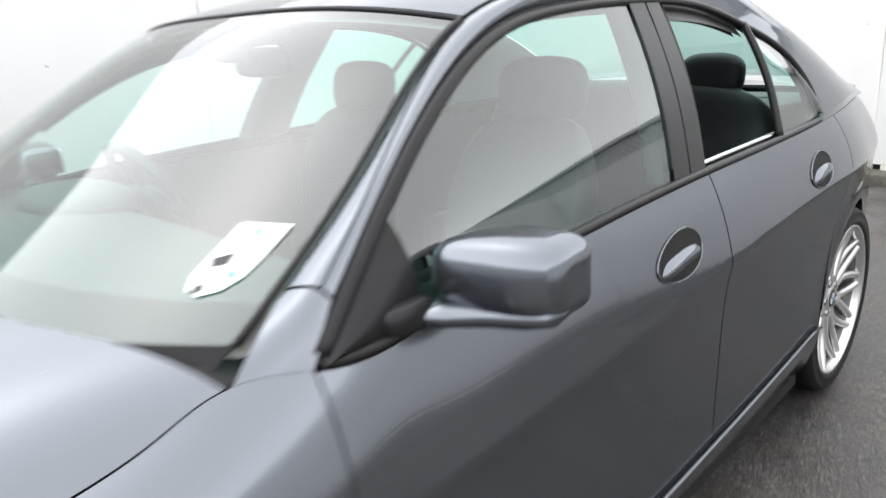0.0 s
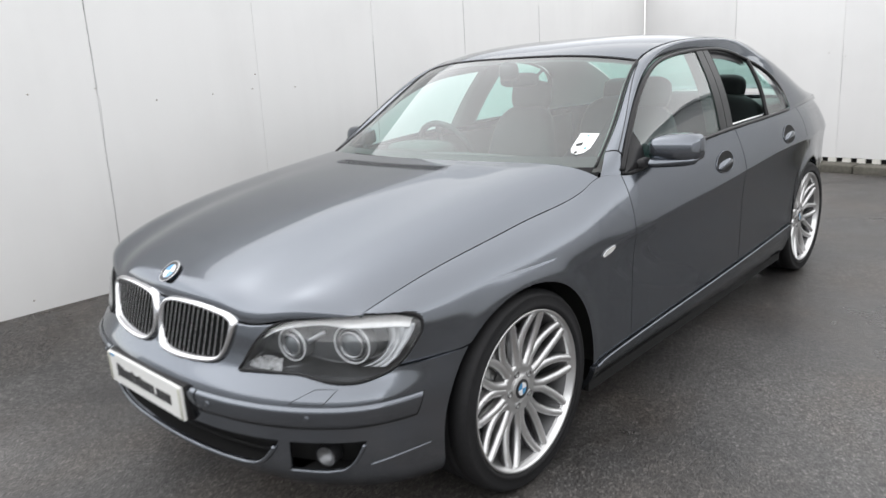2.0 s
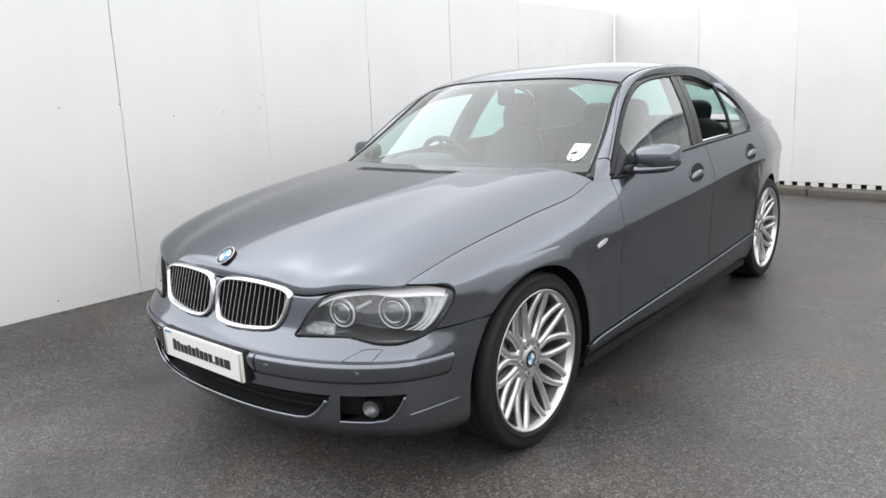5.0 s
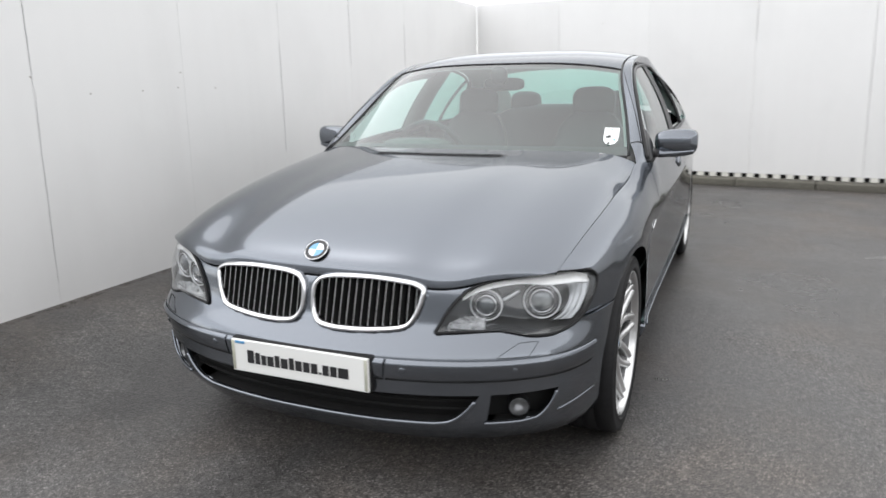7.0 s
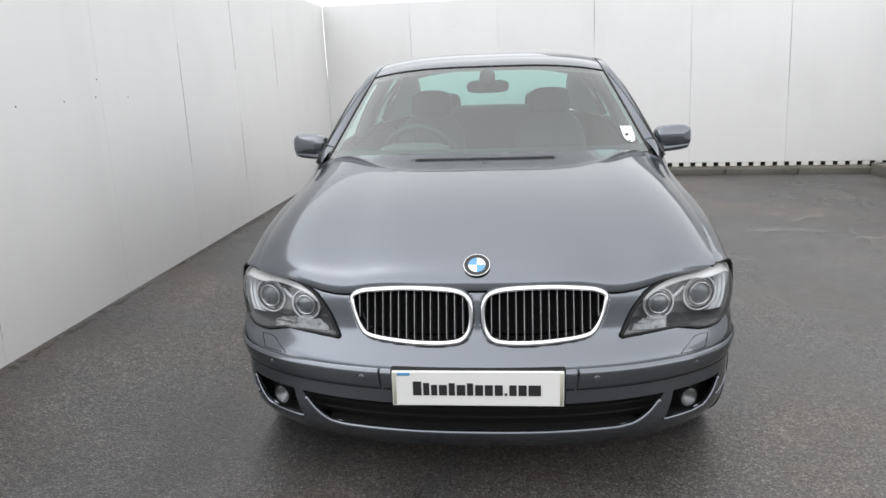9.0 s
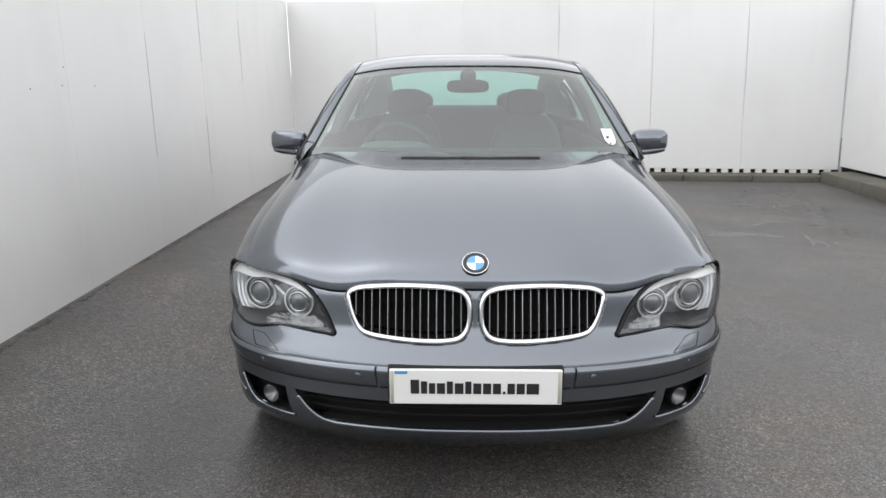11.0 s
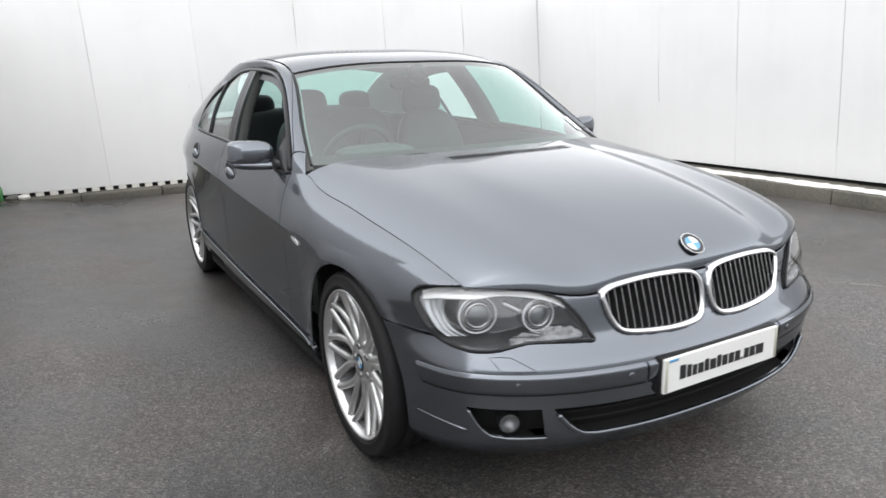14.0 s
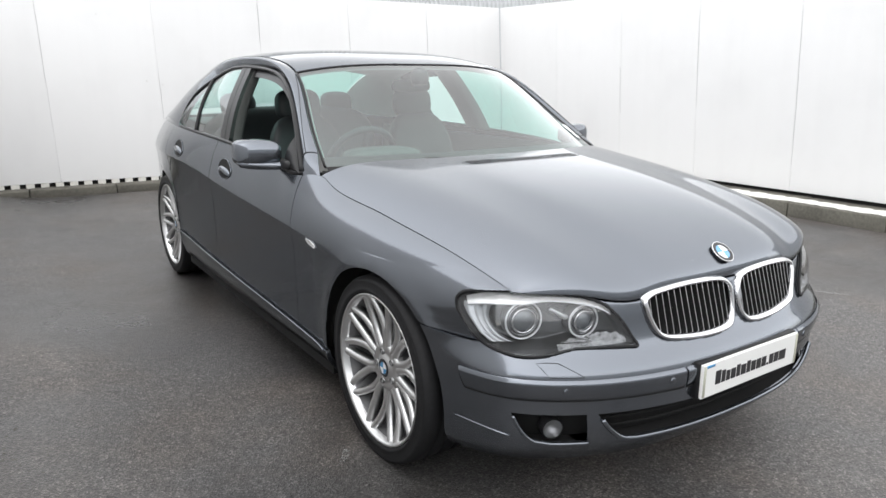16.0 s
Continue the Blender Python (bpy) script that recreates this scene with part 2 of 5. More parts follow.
FOG_BOWL = plain("fog_lamp_reflector", (0.22, 0.22, 0.225), 0.3, 0.9, grain=0.2, size=60)
for dull in (RUBBER, TRIM, BLACK):
    dull.node_tree.nodes["Principled BSDF"].inputs["Specular IOR Level"].default_value = 0.22
RUST = plain("rust_mark", (0.20, 0.17, 0.13), 0.8, grain=0.3, size=200)


# ---- mesh helpers ----
def spline(*pairs):
    """A natural cubic through (t, value) pairs; straight on beyond the ends."""
    t, v = (np.array(c, float) for c in zip(*pairs))
    k = len(t)
    h = np.diff(t)
    a, r = np.eye(k), np.zeros(k)
    for i in range(1, k - 1):
        a[i, i - 1], a[i, i], a[i, i + 1] = h[i - 1], 2 * (h[i - 1] + h[i]), h[i]
        r[i] = 6 * ((v[i + 1] - v[i]) / h[i] - (v[i] - v[i - 1]) / h[i - 1])
    m = np.linalg.solve(a, r)

    def f(q):
        q = np.clip(np.asarray(q, float), t[0], t[-1])
        i = np.clip(np.searchsorted(t, q) - 1, 0, k - 2)
        b, c = t[i + 1] - q, q - t[i]
        return (m[i] * b**3 + m[i + 1] * c**3) / (6 * h[i]) + (v[i] / h[i] - m[i] * h[i] / 6) * b + (v[i + 1] / h[i] - m[i + 1] * h[i] / 6) * c

    return f


def curve3(points, smooth=True):
    """A curve through 3D (or 2D) points, by chord length from 0 to 1."""
    p = np.array(points, float)
    t = np.r_[0, np.cumsum(np.linalg.norm(np.diff(p, axis=0), axis=1))]
    t /= t[-1]
    if smooth and len(p) > 2:
        fs = [spline(*zip(t, c)) for c in p.T]
        return lambda q: np.stack([f(q) for f in fs], -1)
    return lambda q: np.stack([np.interp(q, t, c) for c in p.T], -1)


def sheet(p, flip=False, flange=0.0, towards=None):
    """Faces over a grid of points p[i, j]; a flange turns the border inwards by that depth."""
    a, b = p.shape[:2]
    verts = p.reshape(-1, 3)
    idx = np.arange(a * b).reshape(a, b)
    f = np.stack([idx[:-1, :-1], idx[1:, :-1], idx[1:, 1:], idx[:-1, 1:]], -1).reshape(-1, 4)
    if flip:
        f = f[:, ::-1]
    faces = f.tolist()
    if flange:
        du, dv = np.gradient(p, axis=0), np.gradient(p, axis=1)
        nrm = np.cross(du, dv)
        nrm /= np.maximum(np.linalg.norm(nrm, axis=-1, keepdims=True), 1e-9)
        if flip:
            nrm = -nrm
        ring = [(i, 0) for i in range(a)] + [(a - 1, j) for j in range(1, b)] + [(i, b - 1) for i in range(a - 2, -1, -1)] + [(0, j) for j in range(b - 2, 0, -1)]
        top = np.array([p[i, j] for i, j in ring])
        low = np.array([p[i, j] - flange * nrm[i, j] for i, j in ring])
        k, n0 = len(ring), len(verts)
        verts = np.vstack([verts, top, low])
        for i in range(k):
            j = (i + 1) % k
            q = [n0 + i, n0 + j, n0 + k + j, n0 + k + i]
            faces.append(q if flip else q[::-1])
    return verts, faces


def mirrored(vf):
    v = np.array(vf[0], float).copy()
    v[:, 0] *= -1
    return v, [list(f)[::-1] for f in vf[1]]


def joined(*vfs):
    verts, faces, n = [], [], 0
    for v, f in vfs:
        verts.append(np.asarray(v, float).reshape(-1, 3))
        faces += [[i + n for i in q] for q in f]
        n += len(v)
    return np.vstack(verts), faces


def moved(vf, m):
    v = np.c_[np.asarray(vf[0], float), np.ones(len(vf[0]))] @ np.array(m).T
    return v[:, :3], vf[1]


def mesh_of(name, vf, mat, smooth=True):
    me = bpy.data.meshes.new(name)
    me.from_pydata([tuple(map(float, q)) for q in vf[0]], [], [list(map(int, f)) for f in vf[1]])
    me.polygons.foreach_set("use_smooth", [smooth] * len(me.polygons))
    me.materials.append(mat)
    me.update()
    return me


def part(name, vf, mat, parent, label="", smooth=True):
    """One mesh object under a thing or a part."""
    ob = new(name, mesh_of(name, vf, mat, smooth))
    ob.parent = parent
    return tagged(ob, label)


def from_bm(bm):
    bm.normal_update()
    v = np.array([q.co[:] for q in bm.verts]).reshape(-1, 3)
    bm.verts.index_update()
    f = [[w.index for w in q.verts] for q in bm.faces]
    bm.free()
    return v, f


def box(x0, x1, y0, y1, z0, z1, bevel=0.0, seg=2):
    bm = bmesh.new()
    bmesh.ops.create_cube(bm, size=1)
    bmesh.ops.scale(bm, vec=(x1 - x0, y1 - y0, z1 - z0), verts=bm.verts)
    bmesh.ops.translate(bm, vec=((x0 + x1) / 2, (y0 + y1) / 2, (z0 + z1) / 2), verts=bm.verts)
    if bevel:
        bmesh.ops.bevel(bm, geom=bm.edges[:], offset=bevel, segments=seg, profile=0.5, affect="EDGES")
    return from_bm(bm)


def tube(path, r, sides=8, closed=False, flat=1.0):
    """A rod along points, with round or flattened section."""
    p = np.array(path, float)
    k = len(p)
    tan = np.gradient(p, axis=0) if not closed else np.roll(p, -1, 0) - np.roll(p, 1, 0)
    tan /= np.maximum(np.linalg.norm(tan, axis=1, keepdims=True), 1e-9)
    up = np.array([0.0, 0, 1]) if abs(tan[:, 2]).mean() < 0.8 else np.array([1.0, 0, 0])
    s = np.cross(tan, up)
    s /= np.maximum(np.linalg.norm(s, axis=1, keepdims=True), 1e-9)
    n = np.cross(s, tan)
    rr = np.broadcast_to(np.asarray(r, float), (k,))
    ang = np.linspace(0, 2 * np.pi, sides, endpoint=False)
    v = (p[:, None] + rr[:, None, None] * (np.cos(ang)[None, :, None] * s[:, None] + flat * np.sin(ang)[None, :, None] * n[:, None])).reshape(-1, 3)
    f = []
    for i in range(k if closed else k - 1):
        j = (i + 1) % k
        for a in range(sides):
            b = (a + 1) % sides
            f.append([i * sides + a, i * sides + b, j * sides + b, j * sides + a])
    if not closed:
        f += [list(range(sides))[::-1], [(k - 1) * sides + a for a in range(sides)]]
    return v, f


def lathe(profile, steps=48, axis="x"):
    """A turned body from (along, radius) pairs about an axis."""
    ang = np.linspace(0, 2 * np.pi, steps, endpoint=False)
    v, f = [], []
    for s, r in profile:
        for a in ang:
            c, d = r * math.cos(a), r * math.sin(a)
            v.append((s, c, d) if axis == "x" else (c, s, d) if axis == "y" else (c, d, s))
    for i in range(len(profile) - 1):
        for a in range(steps):
            b = (a + 1) % steps
            q = [i * steps + a, i * steps + b, (i + 1) * steps + b, (i + 1) * steps + a]
            f.append(q if axis != "y" else q[::-1])
    return np.array(v), f


def blob(cx, cy, cz, rx, ry, rz, power=4.0, nu=28, nv=16):
    """A rounded, box-like pad (superellipsoid)."""
    def sp(c, e):
        return np.sign(c) * np.abs(c) ** e
    e = 2 / power
    u, v = np.linspace(-np.pi, np.pi, nu, endpoint=False), np.linspace(-np.pi / 2, np.pi / 2, nv)
    U, V = np.meshgrid(u, v, indexing="ij")
    p = np.stack([cx + rx * sp(np.cos(V), e) * sp(np.cos(U), e), cy + ry * sp(np.cos(V), e) * sp(np.sin(U), e), cz + rz * sp(np.sin(V), e)], -1)
    verts = p.reshape(-1, 3)
    f = [[i * nv + j, ((i + 1) % nu) * nv + j, ((i + 1) % nu) * nv + j + 1, i * nv + j + 1] for i in range(nu) for j in range(nv - 1)]
    return verts, f


def filled(outline, surface, rings=6, flip=False):
    """A patch inside a closed (a, b) outline, laid on surface(a, b), by rings towards the middle."""
    o = np.array(outline, float)
    c = o.mean(0)
    k = len(o)
    ab = np.vstack([c + (o - c) * s for s in np.linspace(1, 0.12, rings)] + [c[None]])
    v = surface(ab[:, 0], ab[:, 1])
    f = []
    for r in range(rings - 1):
        for i in range(k):
            j = (i + 1) % k
            f.append([r * k + i, r * k + j, (r + 1) * k + j, (r + 1) * k + i])
    f += [[(rings - 1) * k + i, (rings - 1) * k + (i + 1) % k, rings * k] for i in range(k)]
    return v, [q[::-1] for q in f] if flip else f


def closed_curve(points, steps=72):
    """A smooth closed outline through 2D points."""
    p = np.array(points, float)
    k = len(p)
    out = []
    for i in range(k):
        a, b, c, d = p[i - 1], p[i], p[(i + 1) % k], p[(i + 2) % k]
        for t in np.linspace(0, 1, max(2, steps // k), endpoint=False):
            out.append(0.5 * (2 * b + (c - a) * t + (2 * a - 5 * b + 4 * c - d) * t**2 + (3 * b - a - 3 * c + d) * t**3))
    return np.array(out)


def coons(left, right, low, high, nu, nv):
    """Grid between four border curves of 0..1 (left and right run upwards)."""
    u, v = np.linspace(0, 1, nu)[:, None, None], np.linspace(0, 1, nv)[None, :, None]
    L, R = left(v[0, :, 0])[None], right(v[0, :, 0])[None]
    B, T = low(u[:, 0, 0])[:, None], high(u[:, 0, 0])[:, None]
    return (1 - u) * L + u * R + (1 - v) * B + v * T - ((1 - u) * (1 - v) * L[:, :1] + u * (1 - v) * R[:, :1] + (1 - u) * v * L[:, -1:] + u * v * R[:, -1:])


def thing(name, label, category, group="", kind=""):
    return tagged(new(name), label, category, group, kind)


# ---- the yard ----
def rise(x, y):
    """The tarmac is banked up towards the west wall, most of all at the front."""
    s = np.clip((-1.2 - np.asarray(x, float)) / 0.95, 0, 1)
    return s * s * (3 - 2 * s) * np.clip(0.178 - 0.014 * np.asarray(y, float), 0.05, 0.19)


def make_ground():
    gx = np.r_[-400, -120, -40, -12, -5, np.linspace(-3, 6, 91), 9, 20, 60, 150, 400]
    gy = np.r_[-400, -120, -40, -15, np.linspace(-7, 8, 76), 12, 25, 60, 150, 400]
    X, Y = np.meshgrid(gx, gy, indexing="ij")
    Z = np.where(X > -3.2, rise(X, Y), rise(-3.0, Y))
    ob = new("ground", mesh_of("ground", sheet(np.stack([X, Y, Z], -1)), ASPHALT))
    tagged(ob, "dark damp asphalt yard with pale dried stains", "ground", kind="structure")


make_ground()


def along(a, b, out):
    """A frame at a whose x runs to b, with y facing out (out: +1 left of the way, -1 right)."""
    d = Vector((b[0] - a[0], b[1] - a[1], 0)).normalized()
    m = Matrix.Identity(4)
    m.col[0][:3], m.col[1][:3], m.col[2][:3] = d, Vector((-d.y, d.x, 0)) * out, (0, 0, 1)
    m.translation = (a[0], a[1], 0)
    return m


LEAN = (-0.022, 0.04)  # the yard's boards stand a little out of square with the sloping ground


def panel_wall(name, a, b, out, joints, gaps, base, top, drop=0.0):
    """A boarded wall from a to b: a dark backing sheet and white boards between the joints."""
    m = along(a, b, out)
    length = math.hypot(b[0] - a[0], b[1] - a[1])
    # the frame is left-handed where out is -1, so faces are turned
    def laid(vf):
        v = np.array([(m @ Vector(q))[:] for q in vf[0]])
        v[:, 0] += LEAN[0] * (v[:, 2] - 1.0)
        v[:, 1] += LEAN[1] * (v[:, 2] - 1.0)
        v[:, 2] = np.where(v[:, 2] > 2, v[:, 2] + drop * (v[:, 0] - a[0]), v[:, 2])
        return (v, vf[1]) if out > 0 else (v, [list(f)[::-1] for f in vf[1]])
    wall = tagged(new(name, mesh_of(name, laid(box(0, length, -0.14, -0.031, -0.05, top - 0.01)), VOID, False)), "white boarded yard wall with thin dark joints", "wall", kind="structure")
    for i in range(len(joints) - 1):
        s0, s1 = joints[i] + gaps[i] / 2, joints[i + 1] - gaps[i + 1] / 2
        part("panel", laid(box(s0, s1, -0.03, 0, base(0.5 * (s0 + s1)), top, 0.0015, 1)), BOARD, wall, smooth=False)
    return wall


WEST_A, WEST_B = (-2.17, -1.17), (-2.385, 7.2)
EAST_A, EAST_B = (5.02, 6.66), (5.36, -2.0)
west = panel_wall("wall_west", WEST_A, WEST_B, -1, [0, 1.16, 2.30, 3.44, 4.62, 5.88, 7.0, 8.37], [0.002, 0.0014, 0.001, 0.0014, 0.0014, 0.0012, 0.001, 0.002], lambda s: 0.02, 2.36)
north = panel_wall("wall_north", WEST_B, EAST_A, -1, [0.004, 1.23, 2.43, 3.70, 4.93, 6.14, 7.41], [0.004, 0.0014, 0.001, 0.0014, 0.0014, 0.0014, 0.006], lambda s: 0.138, 2.36, -0.002)
east = panel_wall("wall_east", EAST_A, EAST_B, -1, [0.004, 1.2, 2.34, 3.47, 4.65, 5.85, 7.05, 8.6], [0.004, 0.0012, 0.0014, 0.0014, 0.0014, 0.0014, 0.0014, 0.002], lambda s: 0.185, 2.345)


def kerb_run(name, a, b, out, depth, height, size):
    """A low concrete ledge of single stones in front of a wall."""
    m = along(a, b, out)
    length = math.hypot(b[0] - a[0], b[1] - a[1])
    k = max(1, round(length / size))
    run = tagged(new(name), "weathered concrete ledge along the foot of the wall", "kerb", kind="structure")
    rng = random.Random(5)
    for i in range(k):
        s0, s1 = length * i / k + 0.004, length * (i + 1) / k - 0.004
        v, f = box(s0, s1, -depth, rng.uniform(-0.004, 0.004), -0.03, height + rng.uniform(-0.004, 0.004), 0.012, 2)
        v = np.array([(m @ Vector(q))[:] for q in v])
        part("kerb_stone", (v, f if out > 0 else [list(q)[::-1] for q in f]), CONCRETE, run)
    return run


kerb_run("kerb_north", (-2.37, 6.97), (4.72, 6.38), -1, 0.30, 0.088, 0.92)
kerb_run("kerb_east", (4.67, 6.38), (4.84, -2.0), -1, 0.56, 0.145, 0.92)


def make_spacers():
    """White packers that hold the boards off the ledge, with dark gaps between."""
    m = along(WEST_B, EAST_A, -1)
    rail = tagged(new("packer_row"), "row of white packers under the boards of the wall", "trim", kind="structure")
    v, f = box(0, 0.085, -0.028, 0.0, 0.084, 0.136, 0.003, 1)
    v = np.array([(m.to_3x3() @ Vector(q))[:] for q in v])
    me = mesh_of("packer", (v, [q[::-1] for q in f]), WHITEWASH, False)
    for i in range(48):
        ob = new("packer", me)
        ob.parent = rail
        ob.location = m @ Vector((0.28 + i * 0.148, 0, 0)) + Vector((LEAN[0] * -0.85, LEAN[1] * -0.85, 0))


make_spacers()


def make_whitewash():
    """A flaked strip of white paint on the east ledge."""
    rng = random.Random(9)
    n = 120
    y = np.linspace(4.9, -1.9, n)
    line = 4.67 + 0.17 * (6.38 - y) / 8.38
    x0 = line + np.array([0.05 + 0.02 * math.sin(i * 0.35) + rng.uniform(-0.02, 0.02) for i in range(n)])
    x1 = line + np.array([0.27 + rng.uniform(-0.05, 0.02) for i in range(n)])
    x0[:14] += np.linspace(0.22, 0, 14)
    p = np.stack([np.stack([x0, y, np.full(n, 0.147)], -1), np.stack([x0 + 0.004, y, np.full(n, 0.153)], -1), np.stack([x1, y, np.full(n, 0.155)], -1), np.stack([x1, y, np.full(n, 0.145)], -1)], 1)
    tagged(new("paint_strip", mesh_of("paint_strip", sheet(p, flip=False), WHITEWASH, False)), "flaking strip of white paint on the concrete ledge", "trim", kind="structure")


make_whitewash()


def make_building():
    """Ribbed grey cladding of a unit beyond the north wall."""
    b = thing("industrial_building", "industrial building with ribbed grey metal cladding beyond the wall", "building")
    n = 240
    x = np.linspace(1.5, 34, n * 4)
    y = 13.0 + 0.04 * (np.arange(len(x)) // 2 % 2)
    p = np.stack([np.stack([x, y, np.full_like(x, 0.0)], -1), np.stack([x, y, np.full_like(x, 4.4)], -1)], 1)
    part("wall", sheet(p), CLADDING, b, smooth=False)
    part("roof", box(1.4, 34.1, 12.9, 24.0, 4.4, 4.55, 0.02), CLADDING, b, smooth=False)
    part("side_wall", box(1.5, 1.7, 13.05, 23.8, 0, 4.4), CLADDING, b, smooth=False)


make_building()
# added behind the camera, unseen: darkens reflections and cuts sky light on the boards
tagged(new("unseen_wall_south", mesh_of("unseen_wall_south", box(-22, 26, -12.4, -12.0, -0.05, 4.6), CLADDING, False)), "plain grey wall out of view, added to darken reflections", "wall", kind="structure")


def make_bottle():
    prof = [(0, 0.001), (0, 0.033), (0.006, 0.037), (0.13, 0.037), (0.155, 0.030), (0.18, 0.016), (0.215, 0.014), (0.215, 0.001)]
    b = thing("bottle", "green glass bottle with a silver cap on the ledge", "bottle")
    b.location = (-2.29, 7.03, 0.090)
    part("body", lathe(prof, 20, "z"), GREEN_GLASS, b)
    part("cap", lathe([(0.205, 0.0155), (0.235, 0.0155), (0.238, 0.013), (0.238, 0.001)], 20, "z"), CHROME, b, "silver cap")
    j = thing("jar", "small green glass jar beside the bottle", "jar")
    j.location = (-2.325, 7.00, 0.090)
    part("body", lathe([(0, 0.001), (0, 0.03), (0.10, 0.032), (0.115, 0.02), (0.135, 0.02), (0.135, 0.001)], 18, "z"), GREEN_GLASS, j)
    rng = random.Random(3)
    for x, y, r, mat, lab in ((-2.17, 7.02, 0.055, STONE, "dark rough stone on the concrete ledge"), (-2.06, 7.01, 0.05, WHITEWASH, "pale broken lump of rubble on the ledge")):
        v, f = blob(0, 0, 0, r * 1.3, r * 0.9, r * 0.6, 2.4, 14, 9)
        v = v * np.array([[1 + rng.uniform(-0.12, 0.12)] for _ in v])
        ob = new("stone", mesh_of("stone", (v, f), mat))
        ob.location = (x, y, 0.088 + r * 0.5)
        tagged(ob, lab, "stone")


make_bottle()


def make_wall_marks():
    """Rusty nail heads, small knocks and drip marks on the boards."""
    nail = lathe([(-0.004, 0.005), (0.0015, 0.005), (0.003, 0.0026), (0.0032, 0.0004)], 8)
    spots = [(0.367, 1.315), (0.766, 1.323), (1.082, 1.336), (1.454, 1.326), (4.616, 1.309), (-0.716, 1.392), (-0.373, 1.402), (0.0, 1.41), (1.12, 1.434), (-0.57, 0.256)]
    for y, z in spots:
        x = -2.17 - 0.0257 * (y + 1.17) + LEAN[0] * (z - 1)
        part("nail_head", moved(nail, Matrix.Translation((x, y, z))), RUST, west)
    for x, z in ((0.064, 1.233), (-0.576, 2.02), (-0.105, 1.276)):
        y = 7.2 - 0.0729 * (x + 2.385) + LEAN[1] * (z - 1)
        part("nail_head", moved(nail, Matrix.Translation((x, y, z)) @ pose(0, 0, 0, 0, 0, -90)), RUST, north)


make_wall_marks()


def make_cracks():
    """Filled joints that have cracked open over part of their height: dark, slightly wandering slits."""
    rng = random.Random(23)
    runs = ((west, WEST_A, WEST_B, ((1.16, 1.37, 2.3, 3.4), (1.16, 0.30, 1.36, 1.5), (3.44, 0.80, 1.68, 4.4), (4.62, 1.50, 2.3, 3.6), (4.62, 0.52, 1.03, 3.2), (5.88, 1.32, 1.95, 4.4))),
            (north, WEST_B, EAST_A, ((1.23, 1.2, 2.2, 1.6), (3.70, 1.72, 2.3, 3.0), (4.93, 0.25, 2.1, 1.8), (6.14, 0.8, 2.25, 2.6), (2.43, 0.83, 1.37, 1.8))),
            (east, EAST_A, EAST_B, ((2.34, 0.9, 1.47, 2.4), (3.47, 1.0, 2.1, 2.2), (4.65, 0.45, 2.02, 1.8))))
    for wall, a, b, cracks in runs:
        m = along(a, b, -1)
        for s, z0, z1, mm in cracks:
            n = 26
            zz = np.linspace(z0, z1, n)
            drift = np.cumsum([rng.uniform(-0.0016, 0.0016) for _ in range(n)])
            wide = mm * 0.0005 * np.array([max(0.12, math.sin(math.pi * min(1, (i + 0.6) / n)) ** 0.5 * rng.uniform(0.5, 1.15)) for i in range(n)])
            rows = []
            for side, off in ((-1, 0.0002), (-0.6, 0.0012), (0.6, 0.0012), (1, 0.0002)):
                rows.append([(m @ Vector((s + d + side * w, off, z)))[:] for d, w, z in zip(drift, wide, zz)])
            p = np.array(rows)
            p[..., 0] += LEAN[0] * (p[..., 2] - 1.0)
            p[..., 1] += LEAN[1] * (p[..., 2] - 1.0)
            part("joint_crack", sheet(p), VOID, wall, "dark open crack in the joint", False)


make_cracks()


def make_ground_marks():
    """Pale dried runs on the tarmac and brown dirt washed up against the west wall."""
    rng = random.Random(41)
    def ribbon(points, wide, mat, name, label):
        c = curve3(points)(np.linspace(0, 1, 40))
        d = np.gradient(c, axis=0)
        d /= np.linalg.norm(d, axis=1, keepdims=True)
        side = np.stack([-d[:, 1], d[:, 0]], -1)
        half = wide * np.array([math.sin(math.pi * (i + 0.5) / 40) ** 0.6 * rng.uniform(0.45, 1.0) for i in range(40)])
        rows = []
        for k in (-1, -0.3, 0.3, 1):
            q = c + side * (half * k)[:, None]
            rows.append(np.stack([q[:, 0], q[:, 1], rise(q[:, 0], q[:, 1]) + 0.004], -1))
        tagged(new(name, mesh_of(name, sheet(np.array(rows), flip=True), mat)), label, "stain", kind="structure")
    for pts, w in (([(2.60, 3.60), (2.78, 3.70), (2.90, 3.83), (3.02, 3.84), (3.18, 3.92)], 0.035), ([(3.04, 3.30), (2.98, 3.08), (3.02, 2.95), (2.93, 2.74)], 0.040), ([(3.16, 3.02), (3.06, 2.92), (3.00, 2.98), (2.88, 2.86)], 0.030), ([(2.15, 3.22), (2.45, 3.30), (2.80, 3.18)], 0.11), ([(-1.06, 0.02), (-1.0, 0.08), (-0.98, 0.14)], 0.018), ([(2.50, 0.20), (2.58, 0.08), (2.62, 0.02)], 0.03)):
        ribbon(pts, w, CHALK, "dried_stain", "pale dried run on the damp asphalt")
    for pts, w in (([(-2.13, -0.95), (-2.12, -0.3), (-2.14, 0.2), (-2.15, 0.75), (-2.17, 1.3)], 0.035), ([(-2.19, 1.6), (-2.22, 3.0), (-2.27, 4.6), (-2.30, 6.2)], 0.06)):
        ribbon(pts, w, SOIL, "dirt_line", "brown dirt washed up along the foot of the boards")


make_ground_marks()


